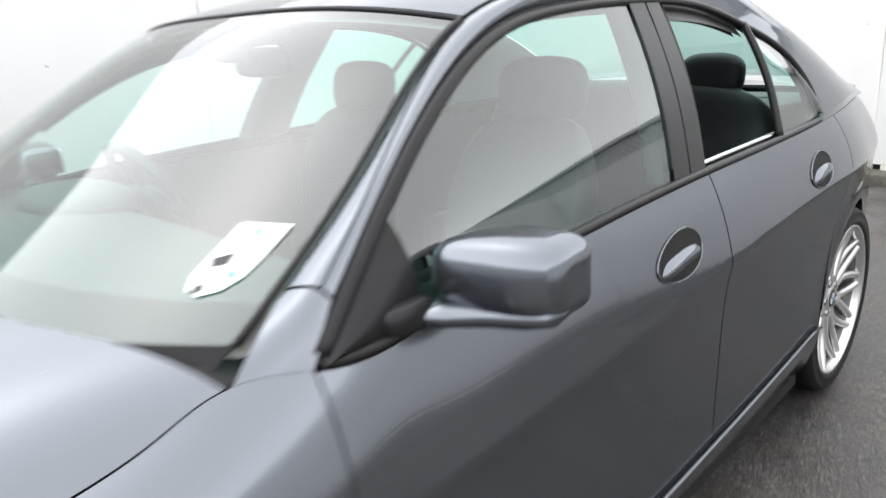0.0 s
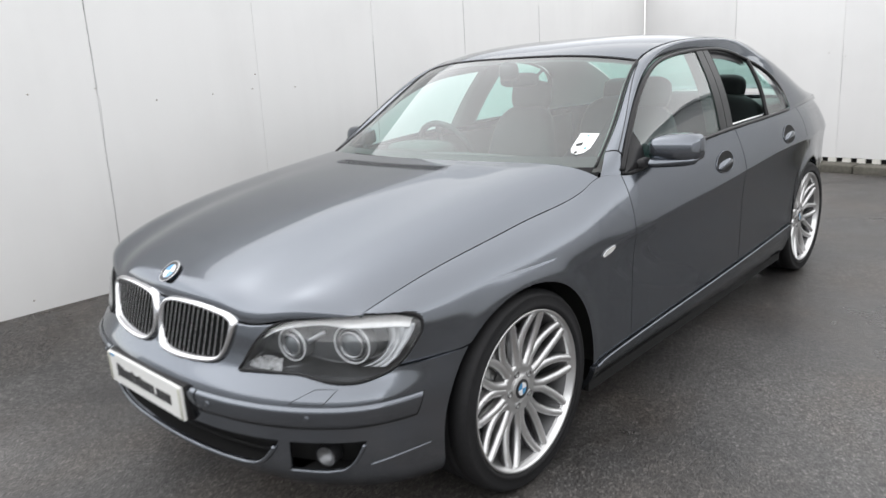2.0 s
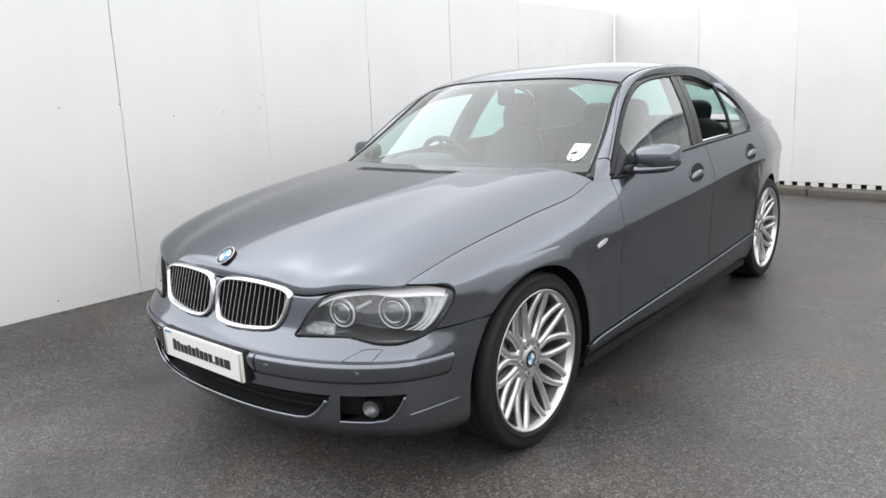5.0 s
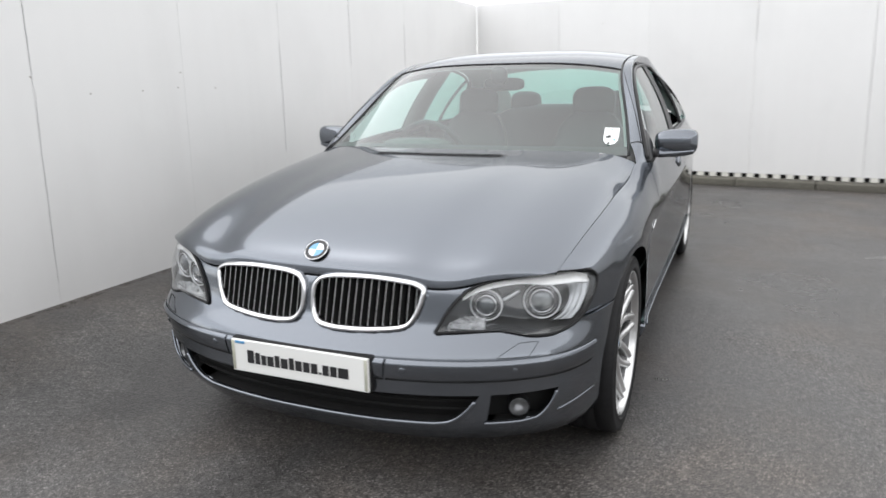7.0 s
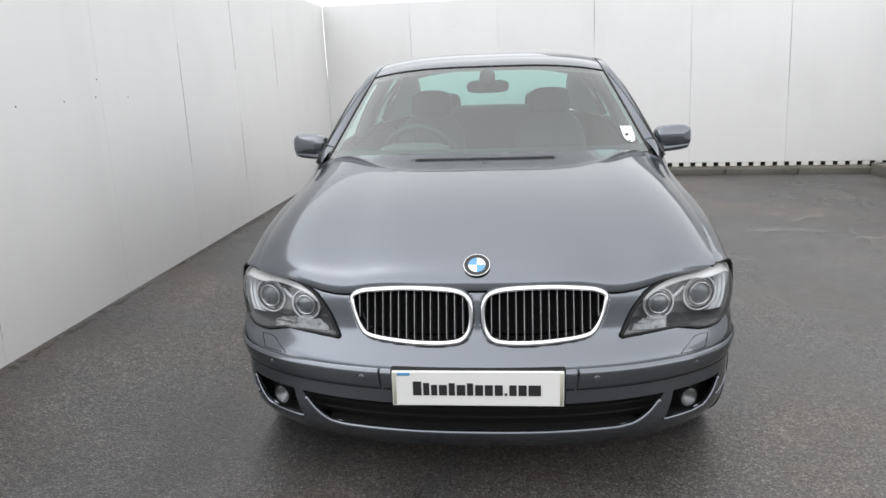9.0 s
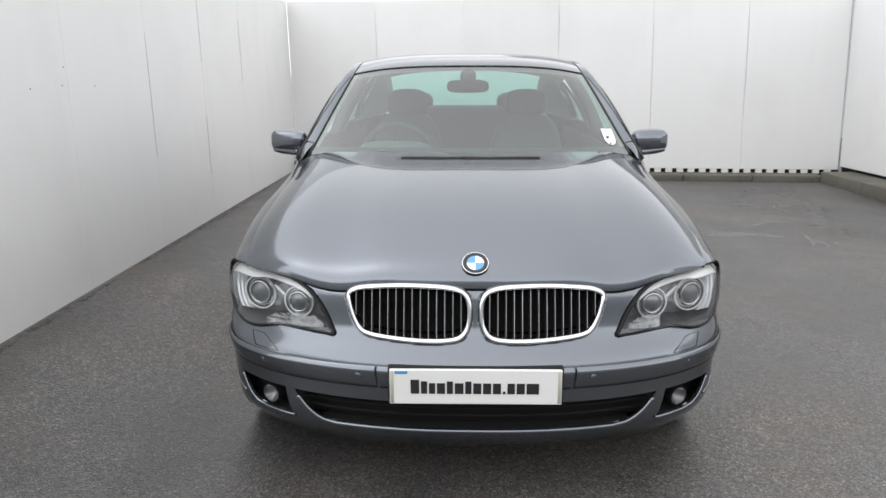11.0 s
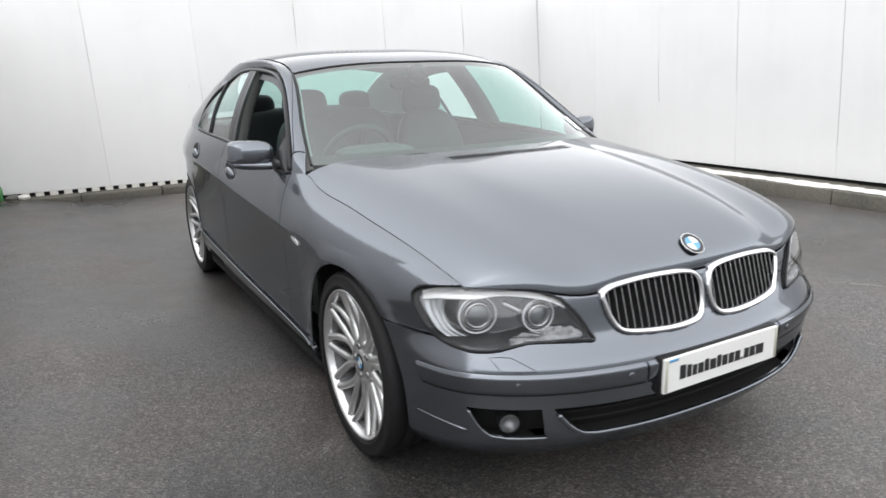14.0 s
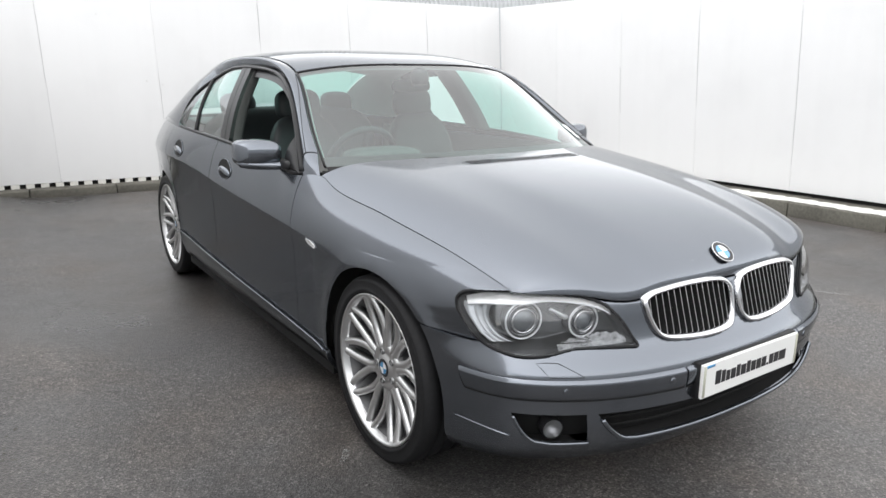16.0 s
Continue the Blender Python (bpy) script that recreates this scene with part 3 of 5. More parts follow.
def make_litter():
    """Loose grit, leaf bits and moss along the foot of the west wall and on the ledges."""
    rng = random.Random(31)
    v, f = [], []
    def bit(x, y, z, s):
        a, k = rng.uniform(0, 6.28), len(v)
        c, d = math.cos(a) * s, math.sin(a) * s
        h = s * rng.uniform(0.25, 0.7)
        v.extend([(x + c, y + d, z), (x - d, y + c, z), (x - c, y - d, z), (x + d, y - c, z), (x + rng.uniform(-0.3, 0.3) * s, y, z + h)])
        f.extend([[k, k + 1, k + 4], [k + 1, k + 2, k + 4], [k + 2, k + 3, k + 4], [k + 3, k, k + 4]])
    for i in range(900):
        y = rng.uniform(-1.1, 6.7)
        x = -2.165 - 0.0257 * (y + 1.17) + 0.02 + abs(rng.gauss(0, 0.10))
        bit(x, y, float(rise(x, y)) - 0.001, rng.uniform(0.002, 0.009))
    for i in range(500):
        s = rng.random()
        bit(-2.3 + 6.9 * s, 6.96 - 0.57 * s - abs(rng.gauss(0.03, 0.06)), -0.001, rng.uniform(0.002, 0.009))
    for i in range(420):
        bit(rng.uniform(-2.0, 4.4), rng.uniform(-3.5, 5.8), -0.001, rng.uniform(0.0015, 0.005))
    tagged(new("ground_litter", mesh_of("ground_litter", (np.array(v), f), STONE, False)), "loose grit and leaf crumbs at the foot of the walls", "litter", kind="stuff")


make_litter()


# ---- the car: half-width, section and plan ----
# x: across (its left side is +x), y: along (front axle 0, rear axle 2.99), z: up
HUB_Z, BASE, ARCH = 0.345, 2.99, 0.384
width = spline((-0.9, 0.893), (-0.3, 0.893), (0.0, 0.926), (0.46, 0.934), (1.5, 0.945), (2.5, 0.944), (3.0, 0.918), (3.3, 0.872), (3.7, 0.82), (4.2, 0.76))
crease = spline((-0.9, 0.66), (-0.2, 0.69), (0.46, 0.735), (1.5, 0.805), (2.5, 0.872), (3.2, 0.868), (4.2, 0.85))
top_x = spline((-0.9, 0.70), (-0.578, 0.768), (-0.3, 0.797), (0.0, 0.812), (0.3, 0.820), (0.5, 0.825), (0.56, 0.824), (0.62, 0.836), (0.72, 0.874), (0.85, 0.881), (1.1, 0.881), (1.6, 0.878), (2.4, 0.872), (3.0, 0.828), (3.5, 0.745), (4.15, 0.66))
top_z = spline((-0.9, 0.66), (-0.578, 0.775), (-0.3, 0.842), (0.0, 0.884), (0.15, 0.902), (0.3, 0.915), (0.42, 0.931), (0.5, 0.950), (0.56, 0.970), (0.62, 0.980), (0.72, 0.970), (0.85, 0.976), (1.1, 0.999), (1.6, 1.025), (2.4, 1.042), (3.0, 1.052), (3.5, 1.046), (4.15, 1.02))
nose = spline((0.16, -0.72), (0.235, -0.795), (0.31, -0.848), (0.40, -0.868), (0.47, -0.874), (0.525, -0.872), (0.55, -0.860), (0.59, -0.831), (0.63, -0.809), (0.70, -0.792), (0.76, -0.768), (0.80, -0.735))
tail = spline((0.16, 4.05), (0.30, 4.13), (0.50, 4.154), (0.65, 4.13), (0.85, 4.10), (1.05, 4.09), (1.1, 4.08))


def corner(z):
    """Exponent and depth of the rounded front corner at a height."""
    s = np.clip((np.asarray(z, float) - 0.45) / 0.2, 0, 1)
    return 2.38 + 0.12 * s, 0.64 - 0.04 * s


def section(y, z):
    """Half-width of the flank, before the corners are rounded in plan."""
    y, z = np.broadcast_arrays(np.asarray(y, float), np.asarray(z, float))
    w, zc, tx, tz = width(y), crease(y), top_x(y), top_z(y)
    s = np.clip((y - 0.35) / 0.5, 0, 1)
    s = s * s * (3 - 2 * s)
    x1, z1 = w - (0.03 + 0.27 * s) * (w - tx), zc + (0.78 - 0.22 * s) * (tz - zc)
    a, b, c = zc - 2 * z1 + tz, 2 * (z1 - zc), zc - z
    disc = np.sqrt(np.maximum(b * b - 4 * a * c, 0))
    t = np.clip(np.where(np.abs(a) < 1e-6, -c / b, 2 * (-c) / np.maximum(b + disc, 1e-9)), 0, 1)
    up = (1 - t) ** 2 * w + 2 * t * (1 - t) * x1 + t * t * tx
    d = np.clip((zc - z) / (zc - 0.19), 0, 1)
    dip = 0.016 * np.clip((y - 0.1) / 0.4, 0, 1)
    down = w - dip * (1 - np.exp(-d * 9)) - 0.006 * d - 0.045 * np.clip((d - 0.8) / 0.2, 0, 1) ** 2
    x = np.where(z >= zc, up, down)
    for yc in (0.0, BASE):
        r = np.hypot(y - yc, z - HUB_Z)
        x = x + 0.006 * np.exp(-(((r - 0.395) / 0.045) ** 2)) * (z < 0.78)
    return x


def flank(y, z):
    """Half-width with the plan rounded at the nose and the tail."""
    n, depth = corner(z)
    s = np.clip((y - nose(z)) / depth, 0, 1)
    e = np.clip((tail(z) - y) / 0.75, 0, 1)
    return section(y, z) * np.power(np.maximum(1 - (1 - s) ** n, 0), 1 / n) * np.power(np.maximum(1 - (1 - e) ** 2.7, 0), 1 / 2.7)


def flank_grid(yz):
    return np.stack([flank(yz[..., 0], yz[..., 1]), yz[..., 0], yz[..., 1]], -1)


def nose_width(z):
    """Half-width of the nose; the bumper stands proud of the lamps."""
    s = np.clip((0.605 - np.asarray(z, float)) / 0.075, 0, 1)
    return section(np.full_like(np.asarray(z, float), -0.25), np.clip(z, 0.2, 0.80)) + 0.026 * s * s * (3 - 2 * s)


def front(x, z):
    """The nose surface at (x, z): how far ahead it lies."""
    x, z = np.broadcast_arrays(np.asarray(x, float), np.asarray(z, float))
    n, depth = corner(z)
    q = np.clip(np.abs(x) / nose_width(z), 0, 0.99999)
    return np.stack([x, nose(z) + depth * (1 - np.power(1 - q**n, 1 / n)), z], -1)


def wrap(phi, z):
    """The nose surface by angle: 0 at the middle, 90 degrees at the flank."""
    phi, z = np.broadcast_arrays(np.asarray(phi, float), np.asarray(z, float))
    n, depth = corner(z)
    flush = section(np.full(z.shape, -0.25), np.clip(z, 0.2, 0.80))
    fade = np.clip((1.36 - np.abs(phi)) / 0.45, 0, 1)
    w = flush + (nose_width(z) - flush) * fade * fade * (3 - 2 * fade)
    s, c = np.sin(phi), np.cos(phi)
    return np.stack([w * np.sign(s) * np.abs(s) ** (2 / n), nose(z) + depth * (1 - np.abs(c) ** (2 / n)), z], -1)


def phi_of_x(x, z):
    n, _ = corner(z)
    w = nose_width(z)
    return np.arcsin(np.clip((np.abs(x) / w) ** (n / 2), 0, 1))


def arch(yc, deg):
    a = np.radians(deg)
    return np.stack([yc + ARCH * np.cos(a), HUB_Z + ARCH * np.sin(a)], -1)


def line2(a, b):
    a, b = np.array(a, float), np.array(b, float)
    return lambda t: a + (b - a) * np.asarray(t)[:, None]


def both_sides(name, vf, mat, parent, label="", smooth=True):
    return part(name, vf, mat, parent, label, smooth), part(name, mirrored(vf), mat, parent, label, smooth)


GAP = 0.0025


def sill_z(y):
    return 0.298 + 0.0425 * (np.asarray(y, float) - 0.35)


def inside(poly, x, z):
    a, b = poly, np.roll(poly, -1, 0)
    hit = (a[:, 1] > z) != (b[:, 1] > z)
    return bool((hit & (x < (b[:, 0] - a[:, 0]) * (z - a[:, 1]) / np.where(b[:, 1] == a[:, 1], 1e-9, b[:, 1] - a[:, 1]) + a[:, 0])).sum() % 2)


def cut_out(vf, polys):
    """Sinks what lies inside the outlines, as seen from ahead, so that lamps and grilles have room."""
    v = np.array(vf[0], float)
    mids = [o.mean(0) for o in polys]
    small = [m + (o - m) * (1 - 0.0002 / np.maximum(np.linalg.norm(o - m, axis=1, keepdims=True), 0.02)) for o, m in zip(polys, mids)]
    for q in v:
        if q[1] < -0.3 and any(inside(o, abs(q[0]), q[2]) for o in small):
            n = math.hypot(q[0], 0.75)
            q[0], q[1] = q[0] - 0.11 * q[0] / n, q[1] + 0.11 * 0.75 / n
    return v, vf[1]


KIDNEY = [(0.012, 0.710), (0.028, 0.743), (0.06, 0.758), (0.12, 0.765), (0.23, 0.767), (0.33, 0.760), (0.376, 0.751), (0.402, 0.733), (0.400, 0.700), (0.388, 0.662), (0.366, 0.625), (0.335, 0.608), (0.27, 0.599), (0.18, 0.593), (0.09, 0.594), (0.04, 0.606), (0.014, 0.645)]
LAMP = [(0.441, 0.6045), (0.450, 0.626), (0.476, 0.674), (0.522, 0.727), (0.58, 0.754), (0.655, 0.765), (0.745, 0.768), (0.82, 0.760), (0.85, 0.741), (0.859, 0.712), (0.856, 0.686), (0.842, 0.640), (0.815, 0.605), (0.77, 0.588), (0.715, 0.590), (0.68, 0.598), (0.62, 0.611), (0.545, 0.609), (0.470, 0.6055)]
car = thing("saloon_car", "blue-grey metallic four-door saloon with silver multi-spoke wheels, wet paint", "car")


# bonnet
hood_front_y = spline((0, -0.772), (0.2, -0.768), (0.40, -0.745), (0.55, -0.708), (0.68, -0.640), (0.768, -0.575), (0.83, -0.52))
hood_front_z = spline((0, 0.750), (0.2, 0.752), (0.34, 0.747), (0.41, 0.735), (0.46, 0.735), (0.52, 0.745), (0.58, 0.760), (0.66, 0.770), (0.768, 0.777), (0.83, 0.78))


def bonnet_point(u, v):
    """u across from -1 to 1, v from the nose to the windscreen."""
    u, v = np.asarray(u, float), np.asarray(v, float)
    xf = 0.768 * u
    y0, z0 = hood_front_y(np.abs(xf)), hood_front_z(np.abs(xf))
    y = y0 + (0.383 + 0.214 * np.abs(u) ** 2.2 - y0) * v
    x = u * (top_x(np.clip(y, -0.578, 0.60)))
    edge = top_z(np.clip(y, -0.80, 0.60))
    mid = z0 + (1.046 - 0.014 * u * u - z0) * np.power(v, 0.44 + 0.03 * np.abs(u) ** 2.3)
    blend = np.abs(u) ** 13
    ridge = 1 / (1 + np.exp((np.abs(u) - 0.80 + 0.14 * (1 - v)) / 0.11))
    return np.stack([x, y, mid * (1 - blend) + edge * blend + 0.009 * ridge * np.clip(np.sin(np.pi * np.clip(v, 0, 1) ** 0.8), 0, 1) ** 1.2], -1)


U, V = np.meshgrid(np.linspace(-0.9985, 0.9985, 121), np.linspace(0.0, 0.995, 90) ** 1.5, indexing="ij")
bonnet = part("bonnet", sheet(bonnet_point(U, V), flange=0.014), PAINT, car)

# cowl grille set in the rear of the bonnet
def slot_point(a, b):
    return bonnet_point(a, b) + np.array([0, 0, 0.0025])


ring = [(0.40 * math.copysign(abs(math.cos(t)) ** 0.25, math.cos(t)), 0.885 + 0.028 * math.copysign(abs(math.sin(t)) ** 0.6, math.sin(t))) for t in np.linspace(0, 2 * math.pi, 96, endpoint=False)]
ring = np.array(ring)
part("vent_seam", tube(slot_point(ring[:, 0], ring[:, 1]) - np.array([0, 0, 0.0032]), 0.0014, 6, True), VOID, bonnet, "dark seam round the air intake")

for b in (0.867, 0.876, 0.885, 0.894, 0.903):
    a = np.linspace(-0.375, 0.375, 40)
    part("vent_slot", tube(slot_point(a, np.full(40, b)) - np.array([0, 0, 0.0026]), 0.0012, 6), VOID, bonnet)

# badge: blank roundel in black, blue and white
def badge(parent, m, r):
    b = part("badge", moved(lathe([(0.0, r), (0.004, r), (0.0055, r * 0.96), (0.0055, r * 0.68), (0.0045, r * 0.66)], 40, "z"), m), INK, parent, "round badge with blue and white quarters")
    part("badge_rim", moved(tube([(r * 0.98 * math.cos(a), r * 0.98 * math.sin(a), 0.004) for a in np.linspace(0, 2 * np.pi, 40, endpoint=False)], r * 0.045, 6, True), m), CHROME, b)
    for q in range(4):
        a = np.linspace(q * np.pi / 2, (q + 1) * np.pi / 2, 9)
        v = [(0, 0, 0.005)] + [(r * 0.66 * math.cos(t), r * 0.66 * math.sin(t), 0.005) for t in a]
        part("badge_field", moved((np.array(v), [[0, i, i + 1] for i in range(1, 9)]), m), BLUE if q % 2 else WHITE, b)
    return b


e0, e1 = bonnet_point(np.array(0.0), np.array(0.015)), bonnet_point(np.array(0.0), np.array(0.055))
tilt = math.degrees(math.atan2(e1[2] - e0[2], e1[1] - e0[1]))
mid = bonnet_point(np.array(0.0), np.array(0.030))
badge(bonnet, Matrix.Translation((0, float(mid[1]), float(mid[2]) + 0.006)) @ pose(0, 0, 0, tilt), 0.041)

# front wings
def wing():
    top = lambda a, b: (lambda t: np.stack([a + (b - a) * t, top_z(a + (b - a) * t)], -1))
    low = curve3([(-0.585, 0.6145), (-0.40, 0.6145), (-0.31, 0.6145), *[tuple(arch(0, d)) for d in np.linspace(134.5, 50, 16)]], False)
    p = coons(line2((-0.585, 0.6145), (-0.60, top_z(-0.60))), curve3([arch(0, 50), (0.33, 0.80), (0.40, top_z(0.40))], False), low, top(-0.60, 0.40), 230, 70)
    q = coons(curve3([*[tuple(arch(0, d)) for d in np.linspace(-7, 50, 14)], (0.33, 0.80), (0.40, top_z(0.40))], False), line2((0.690, sill_z(0.690)), (0.690, top_z(0.690))), line2(arch(0, -7), (0.690, sill_z(0.690))), top(0.40, 0.690), 40, 80)
    for g in (p, q):
        g[..., 1] = np.minimum(g[..., 1], top_z(g[..., 0]) - 0.001)
    def lay(g):
        # the upper edge follows the bonnet's shut line
        s = flank_grid(g)
        y, z = g[..., 0], g[..., 1]
        rise = np.clip((z - top_z(y) + 0.25) / 0.25, 0, 1) ** 2
        s[..., 0] += (top_x(y) - 0.0005 - flank(y, top_z(y) - 0.001)) * rise
        return s
    hole = closed_curve(LAMP, 90)
    hole = hole + np.clip((hole[:, 0] - 0.66) / 0.08, 0, 1)[:, None] * np.clip((hole[:, 1] - 0.70) / 0.05, 0, 1)[:, None] * np.array([0.006, 0.008])
    return joined(cut_out(sheet(lay(p)), [hole]), sheet(lay(q)))


wings = both_sides("front_wing", wing(), PAINT, car)
for side, w in zip((1, -1), wings):
    c = [(0.48 + 0.042 * math.copysign(abs(math.cos(t)) ** 0.6, math.cos(t)), 0.727 + 0.011 * math.sin(t) + 0.010 * math.cos(t)) for t in np.linspace(0, 2 * np.pi, 28, endpoint=False)]
    vf = filled(c, lambda a, b: np.stack([flank(a, b) + 0.005, a, b], -1), 5, flip=False)
    rim = tube([(flank(a, b) + 0.003, a, b) for a, b in c], 0.003, 6, True)
    vf, rim = (vf, rim) if side > 0 else (mirrored(vf), mirrored(rim))
    r = part("side_repeater", vf, AMBER, w, "clear side indicator")
    part("repeater_rim", rim, CHROME, r)

# front bumper
def bumper_end(z):
    return phi_of_y(-np.sqrt(np.maximum(ARCH**2 - (z - HUB_Z) ** 2, 0.02)) - 0.006, z)


def phi_of_y(y, z):
    n, depth = corner(z)
    return np.arccos(np.clip(1 - (y - nose(z)) / depth, 0, 1) ** (n / 2))


def band(z0, z1, pa, pb, nu=40, nv=14, bulge=0.0, flange=0.01):
    """A strip of the bumper between two heights and two angle borders, which may depend on height."""
    z = np.linspace(z0, z1, nv)[None, :] + np.zeros((nu, 1))
    t = np.linspace(0, 1, nu)[:, None]
    a, b = pa(z[0])[None, :], pb(z[0])[None, :]
    p = wrap(a + (b - a) * t, z)
    if bulge:
        k = np.sin(np.pi * np.linspace(0, 1, nv))[None, :, None] ** 0.4
        out = np.cross(np.gradient(p, axis=0), np.gradient(p, axis=1))
        out /= np.linalg.norm(out, axis=-1, keepdims=True)
        p = p - out * bulge * k * (-1 if out[nu // 2, nv // 2, 1] > 0 else -1)
    return sheet(p, flip=False, flange=flange)


Z_TOP, Z_OPEN, Z_LIP = 0.612, 0.412, 0.308
upper = band(Z_OPEN, Z_TOP, lambda z: -bumper_end(z), bumper_end, 380, 44)
lip = band(0.225, Z_LIP, lambda z: -bumper_end(z), bumper_end, 120, 14)


def grow(z, lo, hi, k=0.35):
    t = np.clip((z - Z_LIP) / (Z_OPEN - Z_LIP), 0, 1)
    return lo + (hi - lo) * t**k


in_edge = lambda z: phi_of_x(grow(z, 0.44, 0.580, 0.45), z)
fog_in = lambda z: phi_of_x(grow(z, 0.588, 0.612, 0.6), z)
fog_out = lambda z: phi_of_x(grow(z, 0.690, 0.792, 0.36), z)
pillar = band(Z_LIP, Z_OPEN, in_edge, fog_in, 10, 20)
outer = band(Z_LIP, Z_OPEN, fog_out, bumper_end, 24, 20)
bumper = part("front_bumper", joined(cut_out(upper, [closed_curve(KIDNEY, 64), closed_curve(LAMP, 90)]), lip, pillar, mirrored(pillar), outer, mirrored(outer)), PAINT, car)
# rolled lower edges of the openings
zz = np.linspace(Z_OPEN - 0.02, Z_LIP, 14)
run = np.vstack([wrap(-in_edge(zz), zz), wrap(np.linspace(-in_edge(np.array([Z_LIP]))[0], in_edge(np.array([Z_LIP]))[0], 60), np.full(60, Z_LIP))[1:-1], wrap(in_edge(zz[::-1]), zz[::-1])])
run[:, 1] -= 0.003
part("intake_lip", tube(run, 0.008, 8), PAINT, bumper, "rounded lip under the air intake")
zf = np.linspace(Z_OPEN - 0.01, Z_LIP, 14)
fo = np.vstack([wrap(np.linspace(fog_in(zf[-1:])[0], fog_out(zf[-1:])[0], 14), np.full(14, Z_LIP))[:-1], wrap(fog_out(zf[::-1]), zf[::-1])])
fo[:, 1] -= 0.002
both_sides("fog_lip", tube(fo, 0.006, 8), PAINT, bumper)
# near-black sheets behind the openings, the shade of their depth in the colour
def recess(xa, xb, back):
    x, z = np.meshgrid(np.linspace(xa, xb, 40), np.linspace(0.29, 0.46, 6), indexing="ij")
    p = front(x, z)
    p[..., 1] += back
    return sheet(p)


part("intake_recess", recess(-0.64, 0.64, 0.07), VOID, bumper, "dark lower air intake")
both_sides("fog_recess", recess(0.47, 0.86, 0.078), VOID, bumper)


def tray(xa, xb, back):
    """Floor of an opening, from the lip back to the recess."""
    x, d = np.meshgrid(np.linspace(xa, xb, 40), np.linspace(0.006, back, 4), indexing="ij")
    p = front(x, np.full(x.shape, Z_LIP - 0.005))
    p[..., 1] += d
    return sheet(p)


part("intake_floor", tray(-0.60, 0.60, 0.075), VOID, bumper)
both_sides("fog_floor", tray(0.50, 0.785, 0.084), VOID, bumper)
for z in (0.345, 0.375, 0.405):
    xs = np.linspace(-0.56, 0.56, 40)
    p = front(xs, np.full(40, z))
    p[:, 1] += 0.045
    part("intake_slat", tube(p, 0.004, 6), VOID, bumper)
for sx in (1, -1):
    c = front(np.array(0.676), np.array(0.354))
    m = Matrix.Translation((float(c[0]) * sx, float(c[1]) + 0.036, 0.354)) @ pose(0, 0, 0, 90, 0, 22 * sx)
    lamp = part("fog_lamp", moved(lathe([(-0.03, 0.034), (0.010, 0.034), (0.014, 0.031)], 28, "z"), m), BLACK, bumper, "round front fog lamp")
    part("reflector", moved(lathe([(0.010, 0.031), (0.0, 0.025), (-0.012, 0.013), (-0.015, 0.0005)], 28, "z"), m), FOG_BOWL, lamp)
    part("lens", moved(lathe([(0.010, 0.032), (0.013, 0.026), (0.016, 0.013), (0.017, 0.0005)], 28, "z"), m), LAMP_GLASS, lamp)
# rubbing strip in three lengths, with parking sensors
def strip(pa, pb, n, slant=0.0):
    z = np.linspace(0.462, 0.528, 9)[None, :] + np.zeros((n, 1))
    end = pb - slant * np.linspace(1, 0, 9)[None, :] ** 1.7
    p = wrap(pa + (end - pa) * np.linspace(0, 1, n)[:, None], z)
    out = p - np.array([0, 0.4, 0.5])
    out[..., 2] = 0
    out /= np.linalg.norm(out, axis=-1, keepdims=True)
    t = np.linspace(0, 1, 9)
    k = np.interp(t, [0, 0.06, 0.5, 0.9, 1.0], [0.001, 0.005, 0.009, 0.011, 0.003])[None, :, None]
    return sheet(p + out * k, flange=0.008)


STRIP_SLANT = 0.055
a0 = float(phi_of_x(np.array([0.30]), np.array([0.5]))[0])
part("bumper_strip", strip(-a0 + 0.004, a0 - 0.004, 30), PAINT, bumper)
both_sides("bumper_strip", strip(a0 + 0.004, 1.30, 60, STRIP_SLANT), PAINT, bumper)
for x in (-0.68, -0.36, 0.36, 0.68):
    c = front(np.array(x), np.array(0.497))
    m = Matrix.Translation((x, float(c[1]) - 0.008, 0.497)) @ pose(0, 0, 0, 90, 0, 28 * x)
    part("parking_sensor", moved(lathe([(0, 0.0105), (0.003, 0.0105), (0.004, 0.009), (0.004, 0.0005)], 20, "z"), m), PAINT, bumper)
zg = lambda a: np.full(np.shape(a), 0.4595)
ph = np.linspace(-a0 + 0.004, a0 - 0.004, 50)
part("strip_groove", tube(wrap(ph, zg(ph)), 0.0028, 6), VOID, bumper)
ph = np.linspace(a0 + 0.004, 1.30 - STRIP_SLANT, 50)
up = np.linspace(0, 1, 14)
both_sides("strip_groove", tube(np.vstack([wrap(ph, zg(ph)), wrap(1.303 - STRIP_SLANT * (1 - up) ** 1.7, 0.4595 + 0.070 * up)[1:]]), 0.0026, 6), VOID, bumper)
# washer covers
for sx in (1, -1):
    w = [front(np.array(a), np.array(b)) - np.array([0, 0.001, -0.001]) for a, b in [(0.735, 0.570), (0.726, 0.552), (0.716, 0.534), (0.675, 0.5335), (0.630, 0.534), (0.639, 0.542), (0.683, 0.571), (0.71, 0.572)]]
    vf = tube([q * np.array([sx, 1, 1]) for q in w], 0.0009, 5, True)
    part("washer_seam", vf, VOID, bumper)

# pressed line low on each end
ph = np.linspace(0.98, 1.30, 16)
both_sides("bumper_crease", tube(wrap(ph, 0.352 - 0.022 * np.linspace(1, 0, 16) ** 2), 0.0045 * np.linspace(0.3, 1, 16)[::-1] ** 0.5, 8), PAINT, bumper)

